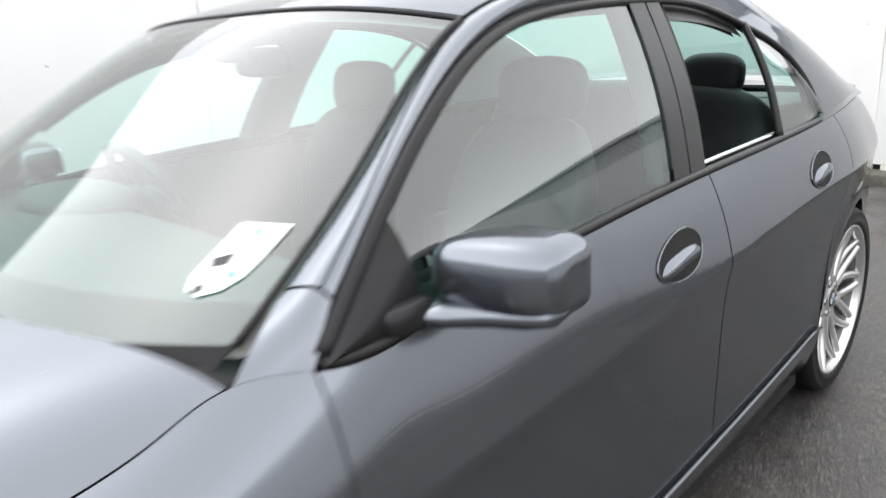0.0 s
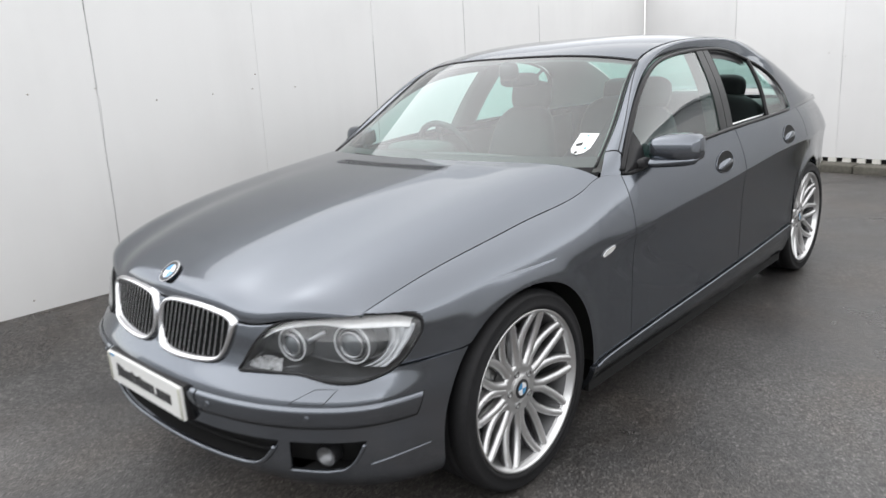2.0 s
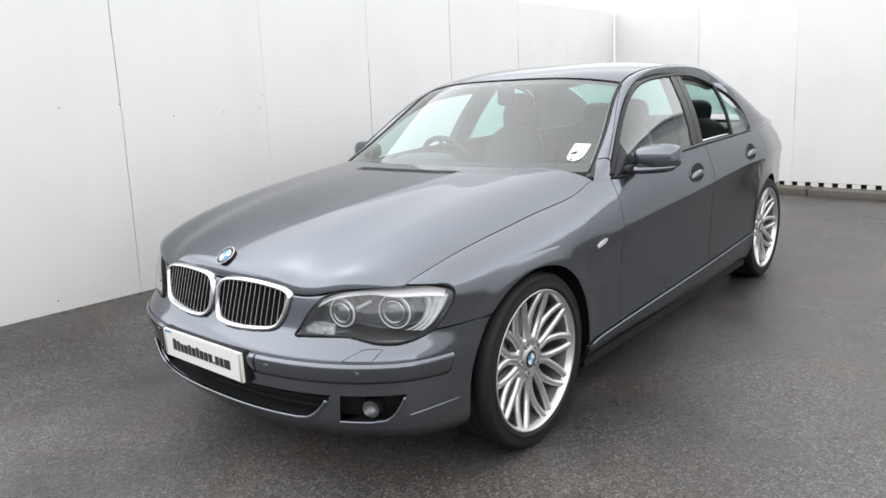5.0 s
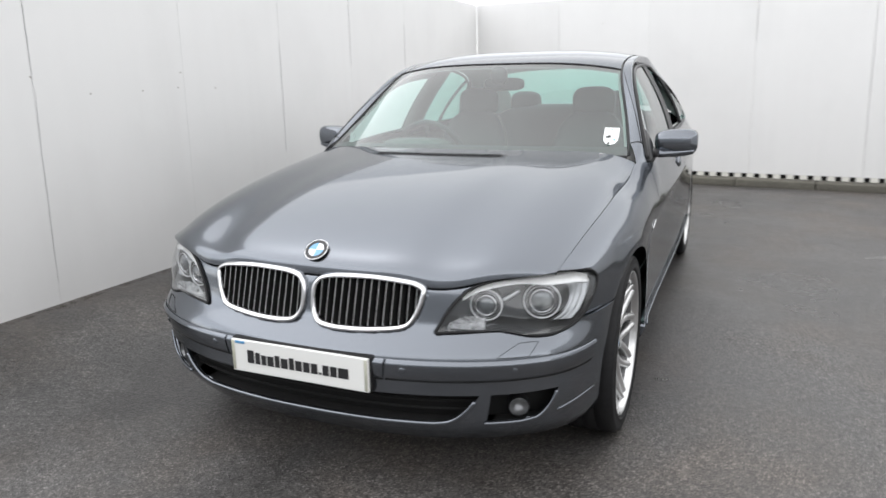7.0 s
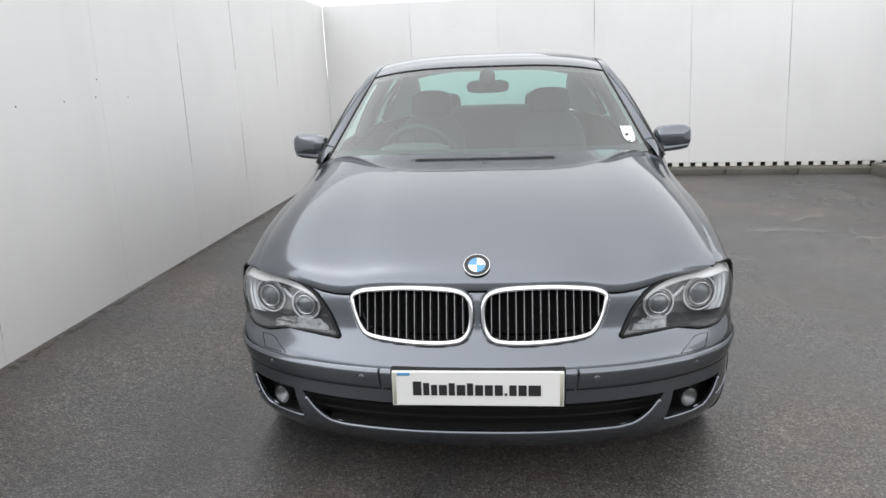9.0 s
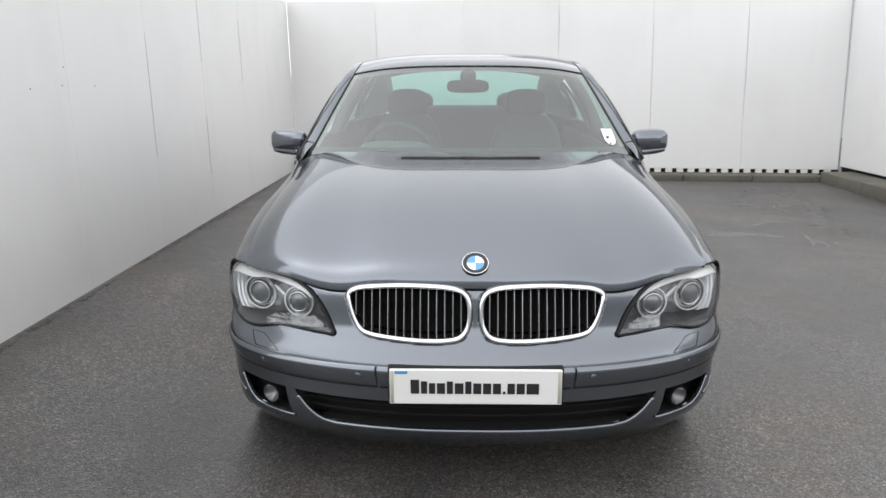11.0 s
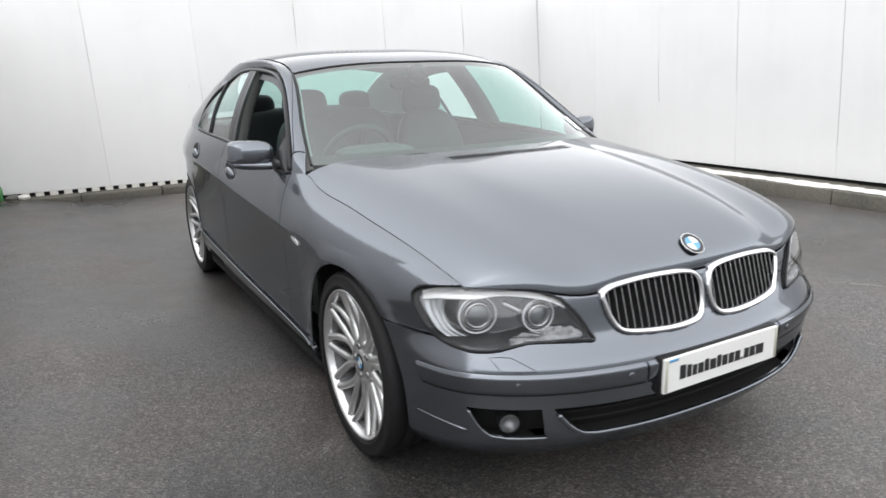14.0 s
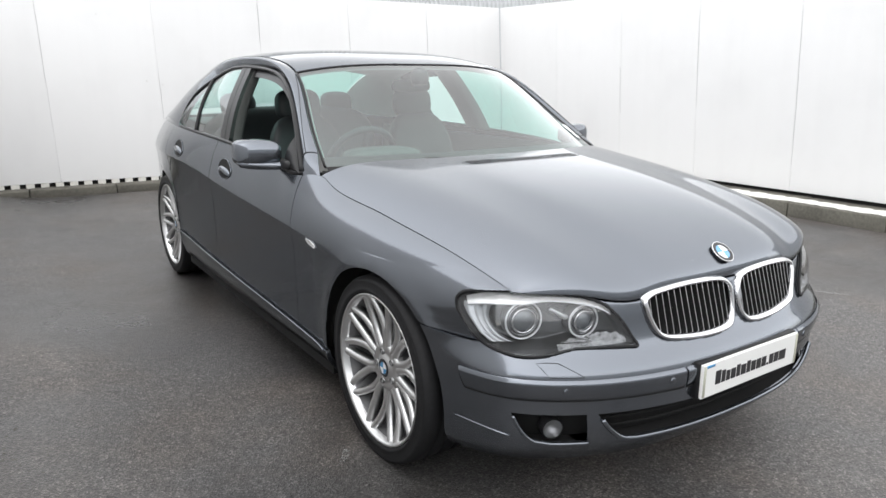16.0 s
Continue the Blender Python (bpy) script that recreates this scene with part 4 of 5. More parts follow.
# number plate with unreadable bars
plate = part("number_plate", box(-0.26, 0.26, -0.890, -0.878, 0.420, 0.532, 0.003, 2), PLATE, bumper, "white plate with a row of black bars", False)
part("plate_holder", box(-0.266, 0.266, -0.878, -0.852, 0.416, 0.536, 0.005, 2), BLACK, plate)
both_sides("plate_edge", box(0.2475, 0.2575, -0.8925, -0.8895, 0.425, 0.528, 0.001, 1), PLATE_EDGE, plate)
part("plate_flag", box(-0.244, -0.205, -0.8915, -0.8895, 0.519, 0.528, 0.0005, 1), BLUE, plate)
bars = (28, 20, 20, 26, 20, 28, 20, 26, 26, 26, 9, 24, 26, 40)
x = -0.196
for i, w in enumerate(bars):
    s = w * 0.392 / (sum(bars) + 6 * len(bars))
    z1 = 0.500 if i == 0 else 0.495 if i in (1, 4, 6) else 0.463 if i == 10 else 0.489
    part("bar", box(x, x + s, -0.8916, -0.8895, 0.455, z1), INK, plate, smooth=False)
    x += s + 6 * 0.392 / (sum(bars) + 6 * len(bars))

# nose panel between the lamps
x, z = np.meshgrid(np.linspace(-0.62, 0.62, 320), np.linspace(Z_TOP - 0.004, 0.775, 50), indexing="ij")
p = front(x, z)
lim = hood_front_z(np.abs(x)) - 0.006
p[..., 2] = np.minimum(p[..., 2], lim)
p[..., 1] = np.where(z > lim, np.minimum(p[..., 1], front(x, np.minimum(z, lim))[..., 1]) + (z - np.minimum(z, lim)) * 1.5, p[..., 1])
KIDNEY_LINE, LAMP_LINE = closed_curve(KIDNEY, 64), closed_curve(LAMP, 90)
part("nose_panel", cut_out(sheet(p), [KIDNEY_LINE, LAMP_LINE]), PAINT, car)

# kidney grilles
def kidney(sx):
    base = KIDNEY
    o = closed_curve(base, 128)
    c = np.array([0.205, 0.685])
    def lay(a, b, out):
        q = front(a, b)
        q[..., 1] -= out
        return q
    # frame section: wide chrome band, rounded outwards
    rings = []
    d = np.roll(o, -1, 0) - np.roll(o, 1, 0)
    n2 = np.stack([d[:, 1], -d[:, 0]], -1)
    n2 /= np.linalg.norm(n2, axis=1, keepdims=True)
    n2 *= np.sign(((c - o) * n2).sum(1).mean())
    for inset, out in ((0.0, -0.02), (0.0, 0.008), (0.004, 0.014), (0.010, 0.016), (0.016, 0.013), (0.019, 0.006), (0.0195, -0.03)):
        e = o + n2 * inset * 0.84
        rings.append(lay(e[:, 0], e[:, 1], out))
    k = len(o)
    g = np.array(rings)
    f = [[r * k + i, r * k + (i + 1) % k, (r + 1) * k + (i + 1) % k, (r + 1) * k + i] for r in range(len(rings) - 1) for i in range(k)]
    frame_vf = (g.reshape(-1, 3), f)
    inner = o + n2 * 0.016
    # near-black sheet behind the slats, the shade of the opening in its colour
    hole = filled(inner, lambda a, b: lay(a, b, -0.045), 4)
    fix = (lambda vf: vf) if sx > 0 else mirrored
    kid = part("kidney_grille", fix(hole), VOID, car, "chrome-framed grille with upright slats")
    part("grille_frame", fix(frame_vf), CHROME, kid, "bright chrome surround")
    for i in range(14):
        xs = 0.044 + i * 0.0252
        nxt = np.roll(inner, -1, 0)
        zs = [a[1] + (b[1] - a[1]) * (xs - a[0]) / (b[0] - a[0]) for a, b in zip(inner, nxt) if (a[0] - xs) * (b[0] - xs) < 0]
        if len(zs) < 2:
            continue
        lo, hi = min(zs), max(zs)
        if hi - lo < 0.02:
            continue
        zz = np.linspace(lo, hi, 8)
        p = lay(np.full(8, xs), zz, 0.0)
        p[:, 1] = np.linspace(p[0, 1], p[-1, 1], 8)
        v = []
        for q in p:
            for dx, dy in ((-0.0034, 0.035), (-0.0034, 0.004), (-0.0018, 0.0), (0.0018, 0.0), (0.0034, 0.004), (0.0034, 0.035)):
                v.append((q[0] + dx, q[1] + dy, q[2]))
        f = [[j * 6 + a, j * 6 + a + 1, (j + 1) * 6 + a + 1, (j + 1) * 6 + a] for j in range(7) for a in range(5)]
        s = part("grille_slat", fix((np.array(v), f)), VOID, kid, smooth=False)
        part("slat_edge", fix(tube([(q[0], q[1] - 0.0005, q[2]) for q in p], 0.0009, 5)), SLAT, s)


kidney(1)
kidney(-1)


# headlamps
def headlamp(sx):
    o = closed_curve(LAMP, 120)
    fix = (lambda vf: vf) if sx > 0 else mirrored
    def lay(a, b, out):
        q = front(a, b)
        q2 = np.stack([q[..., 0], q[..., 1], q[..., 2]], -1)
        d = np.stack([np.asarray(a) * 1.0, np.full_like(q[..., 1], -0.75), np.zeros_like(q[..., 1])], -1)
        d /= np.linalg.norm(d, axis=-1, keepdims=True)
        return q2 + d * np.asarray(out)[..., None]
    c = o.mean(0)
    def cover(a, b):
        r = np.clip(1 - np.hypot((a - c[0]) / 0.25, (b - c[1]) / 0.10), 0, 1)
        return lay(a, b, 0.008 + 0.012 * r)
    def sunk(a, b):
        a, b = np.asarray(a, float), np.asarray(b, float)
        d = np.min(np.hypot(a[..., None] - o[:, 0], b[..., None] - o[:, 1]), axis=-1)
        return lay(a, b, 0.003 - 0.068 * np.clip(d / 0.026, 0, 1) ** 0.7)
    bowl = filled(o, sunk, 28, True)
    lamp = part("headlamp", fix(bowl), LAMP_BOWL, car, "clear headlamp with two round projector lenses")
    proud = np.clip((o[:, 0] - 0.60) / 0.14, 0, 1) * np.clip((o[:, 1] - 0.70) / 0.05, 0, 1)
    part("lamp_rim", fix(tube(lay(o[:, 0], o[:, 1], 0.006 + 0.007 * proud) + np.array([0, 0, 0.004]) * proud[:, None], 0.0055, 6, True)), BLACK, lamp)
    # pale indicator along the whole top, widest over the outer lamp, with a bright lower edge
    t = np.linspace(0, 1, 48)
    bx = 0.512 + 0.330 * t
    top = spline((0.50, 0.703), (0.53, 0.726), (0.58, 0.745), (0.655, 0.757), (0.745, 0.760), (0.81, 0.754), (0.85, 0.734))(bx)
    hgt = 0.012 + 0.016 / (1 + np.exp(-(t - 0.60) / 0.05)) - 0.010 * np.clip((t - 0.85) / 0.15, 0, 1)
    g = np.stack([lay(bx, top - hgt, np.full(48, 0.002)), lay(bx, top - 0.7 * hgt, np.full(48, -0.001)), lay(bx, top - 0.3 * hgt, np.full(48, -0.007)), lay(bx, top, np.full(48, -0.013))], 1)
    strip_ob = part("indicator", fix(sheet(g)), AMBER, lamp, "pale indicator strip along the top of the lamp")
    part("indicator_edge", fix(tube(lay(bx, top - hgt, np.full(48, 0.002)), 0.0024, 6)), HALO, strip_ob, "bright lower edge")
    # ribbed bright reflector at the outer end
    rz = np.linspace(0.616, 0.726, 22)
    W2, Z2 = np.meshgrid(np.linspace(0, 1, 37), rz, indexing="ij")
    x_in = 0.750 + np.sqrt(np.maximum(0.066**2 - (Z2 - 0.680) ** 2, 1e-6))
    x_out = np.interp(Z2, [0.60, 0.640, 0.686, 0.712, 0.735], [0.802, 0.834, 0.848, 0.851, 0.846])
    X2 = x_in + np.maximum(x_out - x_in, 0.002) * W2
    part("side_reflector", fix(sheet(lay(X2, Z2, -0.034 + 0.026 * W2 + 0.003 * np.abs(np.sin(np.pi * W2 * 3.0))))), REFLECTOR, lamp, "bright ribbed reflector")
    # chrome web between the two projectors
    part("lamp_web", fix(tube(lay(np.linspace(0.636, 0.680, 8), np.linspace(0.688, 0.716, 8), np.full(8, -0.030)), 0.009, 8)), REFLECTOR, lamp)
    for k, (px, pz, r) in enumerate(((0.748, 0.678, 0.056), (0.594, 0.676, 0.048))):
        q = lay(np.array(px), np.array(pz), np.array(-0.040))
        m = Matrix.Translation([float(e) for e in q]) @ pose(0, 0, 0, 90, 0, 18 if k == 0 else 12)
        turn = np.linspace(0, 2 * np.pi, 44, endpoint=False)
        hoop = lambda rad, h, thick: fix(moved(tube([(rad * math.cos(a), rad * math.sin(a), h) for a in turn], thick, 7, True), m))
        part("lamp_tube", fix(moved(lathe([(-0.03, r * 1.08), (0.004, r * 1.08), (0.007, r * 1.03), (0.002, r * 0.97), (-0.010, r * 0.93)], 44, "z"), m)), LAMP_DARK, lamp)
        part("halo_ring", hoop(r * 1.02, 0.008, 0.0030), HALO, lamp, "pale light ring")
        part("reflector_bowl", fix(moved(lathe([(0.004, r * 0.98), (-0.008, r * 0.90), (-0.012, r * 0.78)], 44, "z"), m)), LAMP_DARK, lamp)
        part("middle_ring", hoop(r * 0.84, 0.004, 0.0022), CHROME, lamp)
        part("inner_ring", hoop(r * 0.66, 0.012, 0.0034), CHROME, lamp)
        part("bezel", fix(moved(lathe([(-0.006, r * 0.96), (-0.004, r * 0.72)], 44, "z"), m)), LAMP_DARK, lamp)
        part("projector", fix(moved(lathe([(-0.006, r * 0.72), (0.006, r * 0.66), (0.015, r * 0.48), (0.020, r * 0.24), (0.0215, 0.0005)], 36, "z"), m)), LENS, lamp, "glass projector lens")
    # patch of condensation low inside the cover
    rng = random.Random(17)
    up = np.linspace(0.472, 0.668 if sx < 0 else 0.578, 34)
    mist = [(a, float(np.interp(a, [0.472, 0.50, 0.54, 0.60, 0.64, 0.668], [0.628, 0.650, 0.656, 0.647, 0.640, 0.622])) + rng.uniform(-0.004, 0.004)) for a in up]
    mist += [(a, float(np.interp(a, [0.465, 0.545, 0.62, 0.668], [0.619, 0.6155, 0.6165, 0.606]))) for a in up[::-1]]
    fog = part("condensation", fix(filled(mist, lambda a, b: cover(a, b) * np.array([0.999, 1, 1]) + np.array([0, 0.003, 0]), 5, True)), MIST, lamp, "pale patch of condensation")
    fog.visible_shadow = False
    cov = part("lamp_glass", fix(filled(o, cover, 10, True)), LAMP_GLASS, lamp, "clear moulded cover")
    cov.visible_shadow = False


headlamp(1)
headlamp(-1)


# doors and sills
def belt(a, b):
    return lambda t: np.stack([a + (b - a) * t, top_z(a + (b - a) * t) - GAP], -1)


def rear_edge():
    return curve3([(2.585, float(sill_z(2.585))), (2.60, 0.50), (2.65, 0.66), (2.73, 0.80), (2.785, 0.93), (2.80, float(top_z(2.80)) - GAP)])


def handle(door, y, z, side):
    fix = (lambda vf: vf) if side > 0 else mirrored
    ang = np.linspace(0, 2 * np.pi, 40, endpoint=False)
    rot = lambda a, b: (y + a * math.cos(0.12) - b * math.sin(0.12), z + a * math.sin(0.12) + b * math.cos(0.12))
    o = np.array([rot(0.098 * math.cos(a), 0.047 * math.sin(a) * (1.0 + 0.15 * math.cos(a))) for a in ang])
    # flat patch; the shade of the body-coloured hollow is painted near-black
    cup = filled(o, lambda a, b: np.stack([flank(a, b) + 0.0025 - 0.0, a, b], -1), 5)
    h = part("door_handle", fix(cup), VOID, door, "body-colour pull handle on a flat near-black patch painted for shade")
    part("handle_rim", fix(tube([(flank(a, b) + 0.002, a, b) for a, b in o], 0.0022, 6, True)), PAINT, h)
    t = np.linspace(-1, 1, 22)
    p = [rot(0.090 * s, -0.016 + 0.008 * (1 - s * s)) for s in t]
    grip = tube([(flank(a, b) - 0.011 + 0.007 * (1 - s * s) ** 0.5, a, b) for (a, b), s in zip(p, t)], 0.0205 * np.sqrt(np.maximum(1 - t**4, 0.05)), 12, flat=1.0)
    part("handle_grip", fix(grip), PAINT, h)


for side in (1, -1):
    fix = (lambda vf: vf) if side > 0 else mirrored
    p = coons(line2((0.6930, sill_z(0.6930)), (0.6930, top_z(0.6930) - GAP)), line2((1.782, sill_z(1.782)), (1.790, top_z(1.79) - GAP)), line2((0.6930, sill_z(0.6930)), (1.782, sill_z(1.782))), belt(0.6930, 1.790), 60, 60)
    fd = part("front_door", fix(sheet(flank_grid(p), flange=0.014)), PAINT, car)
    handle(fd, 1.562, 0.902, side)
    re = rear_edge()
    p = coons(line2((1.787, sill_z(1.787)), (1.795, top_z(1.795) - GAP)), re, line2((1.787, sill_z(1.787)), (2.585, sill_z(2.585))), belt(1.795, 2.80), 50, 60)
    rd = part("rear_door", fix(sheet(flank_grid(p), flange=0.014)), PAINT, car)
    handle(rd, 2.46, 0.930, side)
    # sill with a bright upper edge
    y = np.linspace(0.385, 2.60, 50)[:, None] + np.zeros((1, 10))
    z = 0.185 + (sill_z(y) - 0.006 - 0.185) * np.linspace(0, 1, 10)[None, :]
    g = flank_grid(np.stack([y, z], -1))
    g[..., 0] += 0.004 - 0.014 * np.clip((sill_z(y) - 0.02 - z) / 0.09, 0, 1) ** 1.3
    sill = part("sill", fix(sheet(g, flange=0.02)), PAINT, car)
    part("sill_edge", fix(tube([(float(flank(a, sill_z(a) - 0.006)) + 0.010, a, float(sill_z(a)) - 0.003) for a in np.linspace(0.40, 2.59, 40)], 0.0055, 6)), PAINT, sill)
    # rear quarter, to the tail
    over = lambda t: np.stack([2.805 + (4.02 - 2.805) * t, top_z(2.805 + (4.02 - 2.805) * t) - GAP], -1)
    q = coons(curve3([arch(BASE, 166), (2.655, 0.66), (2.735, 0.80), (2.79, 0.93), (2.805, float(top_z(2.805)) - GAP)]), curve3([arch(BASE, 52), (3.60, 0.72), (4.02, float(top_z(4.02)) - GAP)]), lambda t: arch(BASE, 166 - 114 * t), over, 50, 36)
    q2 = coons(curve3([arch(BASE, -2), arch(BASE, 26), arch(BASE, 52), (3.60, 0.72)]), line2((4.10, 0.62), (4.09, 0.72)), line2(arch(BASE, -2), (4.10, 0.33)), line2((3.60, 0.72), (4.09, 0.72)), 24, 14) * 1.0
    part("rear_quarter", fix(sheet(flank_grid(q), flange=0.012)), PAINT, car)
    z = np.linspace(0.20, 1.0, 60)[None, :]
    yy = np.maximum(BASE + np.sqrt(np.maximum(ARCH**2 - (z - HUB_Z) ** 2, 0.0)) + 0.002, 3.0 + np.clip(z - 0.62, 0, 1) * 2.6)
    e = 1 - (1 - np.linspace(0, 1, 40)[:, None]) ** 2.2
    y = yy + (tail(z) - 0.0005 - yy) * e
    part("rear_bumper", fix(sheet(flank_grid(np.stack([y, z + 0 * y], -1)), flange=0.01)), PAINT, car)
    y, z = np.meshgrid(np.linspace(3.86, 4.085, 16), np.linspace(0.80, 0.95, 10), indexing="ij")
    g = flank_grid(np.stack([y, z + 0.03 * (y - 3.86) / 0.2], -1))
    g[..., 0] += 0.006
    part("tail_lamp", fix(sheet(g, flange=0.008)), TAIL, car, "red wrap-around tail lamp")

# ---- cabin ----
IN = curve3([(0.800, 0.625, 1.000), (0.735, 0.90, 1.175), (0.650, 1.235, 1.388), (0.638, 1.55, 1.458), (0.632, 2.0, 1.476), (0.622, 2.45, 1.452), (0.605, 2.78, 1.395), (0.615, 3.08, 1.288), (0.638, 3.32, 1.180), (0.665, 3.52, 1.105), (0.68, 3.66, 1.078)])
OUT_PTS = [(0.858, 0.700, 0.980), (0.760, 0.985, 1.222), (0.690, 1.28, 1.378), (0.666, 1.53, 1.418), (0.658, 1.85, 1.432), (0.660, 2.15, 1.418), (0.682, 2.43, 1.352), (0.755, 2.592, 1.255), (0.815, 2.640, 1.150), (0.852, 2.655, 1.060)]
OUT = curve3(OUT_PTS)
RAIL = OUT(np.linspace(0, 1, 600))
rail_x, rail_z = (lambda y: np.interp(y, RAIL[:, 1], RAIL[:, 0])), (lambda y: np.interp(y, RAIL[:, 1], RAIL[:, 2]))


def screen_point(u, v, t0, t1, bow0, bow1, sag0, sag1):
    """Curved screen between the two pillar lines from t0 to t1."""
    e = IN(t0 + (t1 - t0) * v)
    k = 1 - np.abs(u) ** 3.2
    return np.stack([e[..., 0] * u, e[..., 1] - (bow0 + (bow1 - bow0) * v) * k, e[..., 2] + (sag0 + (sag1 - sag0) * v) * k], -1)


def t_at(y):
    ts = np.linspace(0, 1, 2000)
    return float(np.interp(y, IN(ts)[:, 1], ts))


T_TOP, T_BACK, T_END = t_at(1.235), t_at(2.80), t_at(3.60)
U, V = np.meshgrid(np.linspace(-0.985, 0.985, 60), np.linspace(0.0, 0.985, 30), indexing="ij")
ws = screen_point(U, V, 0.005, T_TOP, 0.235, 0.10, 0.012, 0.045)
screen = part("windscreen", sheet(ws), GLASS, car, "green-tinted windscreen")
screen.visible_shadow = False


def windscreen(u, v):
    return screen_point(np.asarray(u, float), np.asarray(v, float), 0.005, T_TOP, 0.235, 0.10, 0.012, 0.045)


vv = np.linspace(0, 1, 30)
edge = np.vstack([windscreen(np.full(30, -0.99), vv), windscreen(np.linspace(-0.99, 0.99, 50), np.ones(50))[1:-1], windscreen(np.full(30, 0.99), vv[::-1])])
part("screen_seal", tube(edge, 0.006, 6), TRIM, screen)
# black printed band along the foot of the screen, seen from outside
U, V = np.meshgrid(np.linspace(-0.985, 0.985, 50), np.linspace(0.0, 0.10, 4), indexing="ij")
part("screen_band", sheet(windscreen(U, V) + np.array([0, 0.008, -0.006])), BLACK, screen)
U, V = np.meshgrid(np.linspace(-0.985, 0.985, 60), np.linspace(0.01, 0.99, 50), indexing="ij")


def roof_point(u, v):
    return screen_point(np.asarray(u, float), np.asarray(v, float), T_TOP, T_BACK, 0.10, -0.10, 0.045, 0.05) + np.stack([0 * u, 0 * u, -0.004 * np.sin(np.pi * v) ** 0.8 * (1 - np.abs(u) ** 4.0)], -1)


roof = part("roof", sheet(roof_point(U, V), flange=0.01), PAINT, car)
part("headlining", sheet(roof_point(U * 0.98, V) - np.array([0, 0, 0.03]), flip=True), LINING, roof)
U, V = np.meshgrid(np.linspace(-0.985, 0.985, 40), np.linspace(0.0, 1.0, 24), indexing="ij")
rs = part("rear_screen", sheet(screen_point(U, V, T_BACK, T_END, -0.10, -0.16, 0.05, 0.02)), GLASS, car, "green-tinted rear screen")
rs.visible_shadow = False

# boot lid
U, V = np.meshgrid(np.linspace(-1, 1, 60), np.linspace(0, 1, 40), indexing="ij")
y = 3.60 + 0.16 * (1 - np.abs(U) ** 2.3) + (4.075 - 3.60 - 0.16 * (1 - np.abs(U) ** 2.3) - 0.17 * np.abs(U) ** 4) * V
x = U * (flank(y, top_z(np.clip(y, 3.5, 4.15)) - 0.004) - 0.004)
z = top_z(np.clip(y, 3.0, 4.15)) + 0.004 + (0.022 + 0.010 * V**3) * (1 - np.abs(U) ** 4) - 0.03 * V * np.abs(U) ** 8
boot = part("boot_lid", sheet(np.stack([x, y, z], -1), flange=0.012), PAINT, car)
x, z = np.meshgrid(np.linspace(-0.60, 0.60, 30), np.linspace(0.60, 1.04, 12), indexing="ij")
part("boot_face", sheet(np.stack([x, 4.085 - 0.10 * (x / 0.70) ** 4 + 0 * z, z], -1), flip=True), PAINT, boot)

# pillars, roof rails and rear pillars
tt = np.linspace(0, 1, 90)
inn, out = IN(tt), OUT(np.clip(tt * 1.0, 0, 1))
k = np.linspace(0, 1, 9)
# match the outer line to the inner one by the same share of length
for side in (1, -1):
    fix = (lambda vf: vf) if side > 0 else mirrored
    g = inn[:, None] * (1 - k[None, :, None]) + out[:, None] * k[None, :, None]
    rear = (np.clip((tt - 0.62) / 0.2, 0, 1) ** 2)[:, None, None]
    bulge = np.sin(np.pi * k)[None, :, None] * (np.array([0.014, 0, 0.016]) + rear * np.array([0.028, 0, 0.0]))
    g = g + bulge
    j = int(np.argmin(np.abs(0.5 * (inn[:, 1] + out[:, 1]) - 0.742)))
    g = g[j:]
    part("pillar_rail", fix(sheet(g, flip=True, flange=0.012)), PAINT, car)
    # shut line between the wing and the pillar
    s = np.linspace(0.0, 1.0, 16)
    cross = inn[j] * (1 - s[:, None]) + out[j] * s[:, None] + np.sin(np.pi * s)[:, None] * np.array([0.014, 0, 0.016]) + np.array([0.001, 0, 0.0008])
    part("pillar_seam", fix(tube(cross, 0.0018, 5)), VOID, car)
    # shut line that climbs along the pillar to the screen's upper corner
    ts = np.linspace(tt[j], T_TOP * 0.97, 30)
    s = 0.56 - 0.50 * np.linspace(0, 1, 30) ** 1.3
    climb = IN(ts) * (1 - s[:, None]) + OUT(ts) * s[:, None] + np.sin(np.pi * s)[:, None] * np.array([0.014, 0, 0.016]) + np.array([0.001, 0, 0.0008])
    part("pillar_line", fix(tube(climb, 0.0015, 5)), VOID, car)
    # the wing runs on up to the pillar's shut line, between the screen and the door
    ya = np.linspace(0.598, 0.690, 16)
    low = np.stack([top_x(ya) - 0.001, ya, top_z(ya) - 0.0005], -1)
    high = cross - np.array([0.001, 0, 0.001])
    rows = [low * (1 - e) + high * e + np.array([0.5, -0.4, 0.7]) * 0.006 * math.sin(math.pi * e) for e in np.linspace(0, 1, 9)]
    part("wing_corner", fix(sheet(np.stack(rows, 1))), PAINT, wings[0 if side > 0 else 1])
    # shoulder between the pillar's foot and the quarter
    yy = np.linspace(2.655, 3.66, 30)
    w = ((yy - 2.655) / 1.005)[:, None]
    lo = np.stack([top_x(yy), yy, top_z(yy) - GAP], -1)
    hi = OUT(np.array([1.0])) * (1 - w) + IN(np.array([1.0])) * w + np.sin(np.pi * w) * np.array([0.042, 0, 0.016])
    part("shoulder", fix(sheet(np.stack([lo * (1 - s) + hi * s for s in np.linspace(0, 1, 5)], 1))), PAINT, car)


def side_point(y, s, out=0.0):
    """On the side glass: s from the waistline (0) to the roof rail (1)."""
    bx, bz = top_x(y) - 0.012, top_z(y) + 0.006
    return np.stack([bx + (rail_x(y) - bx) * s + 0.02 * np.sin(np.pi * s) + out, y + 0 * s, bz + (rail_z(y) - bz) * s], -1)


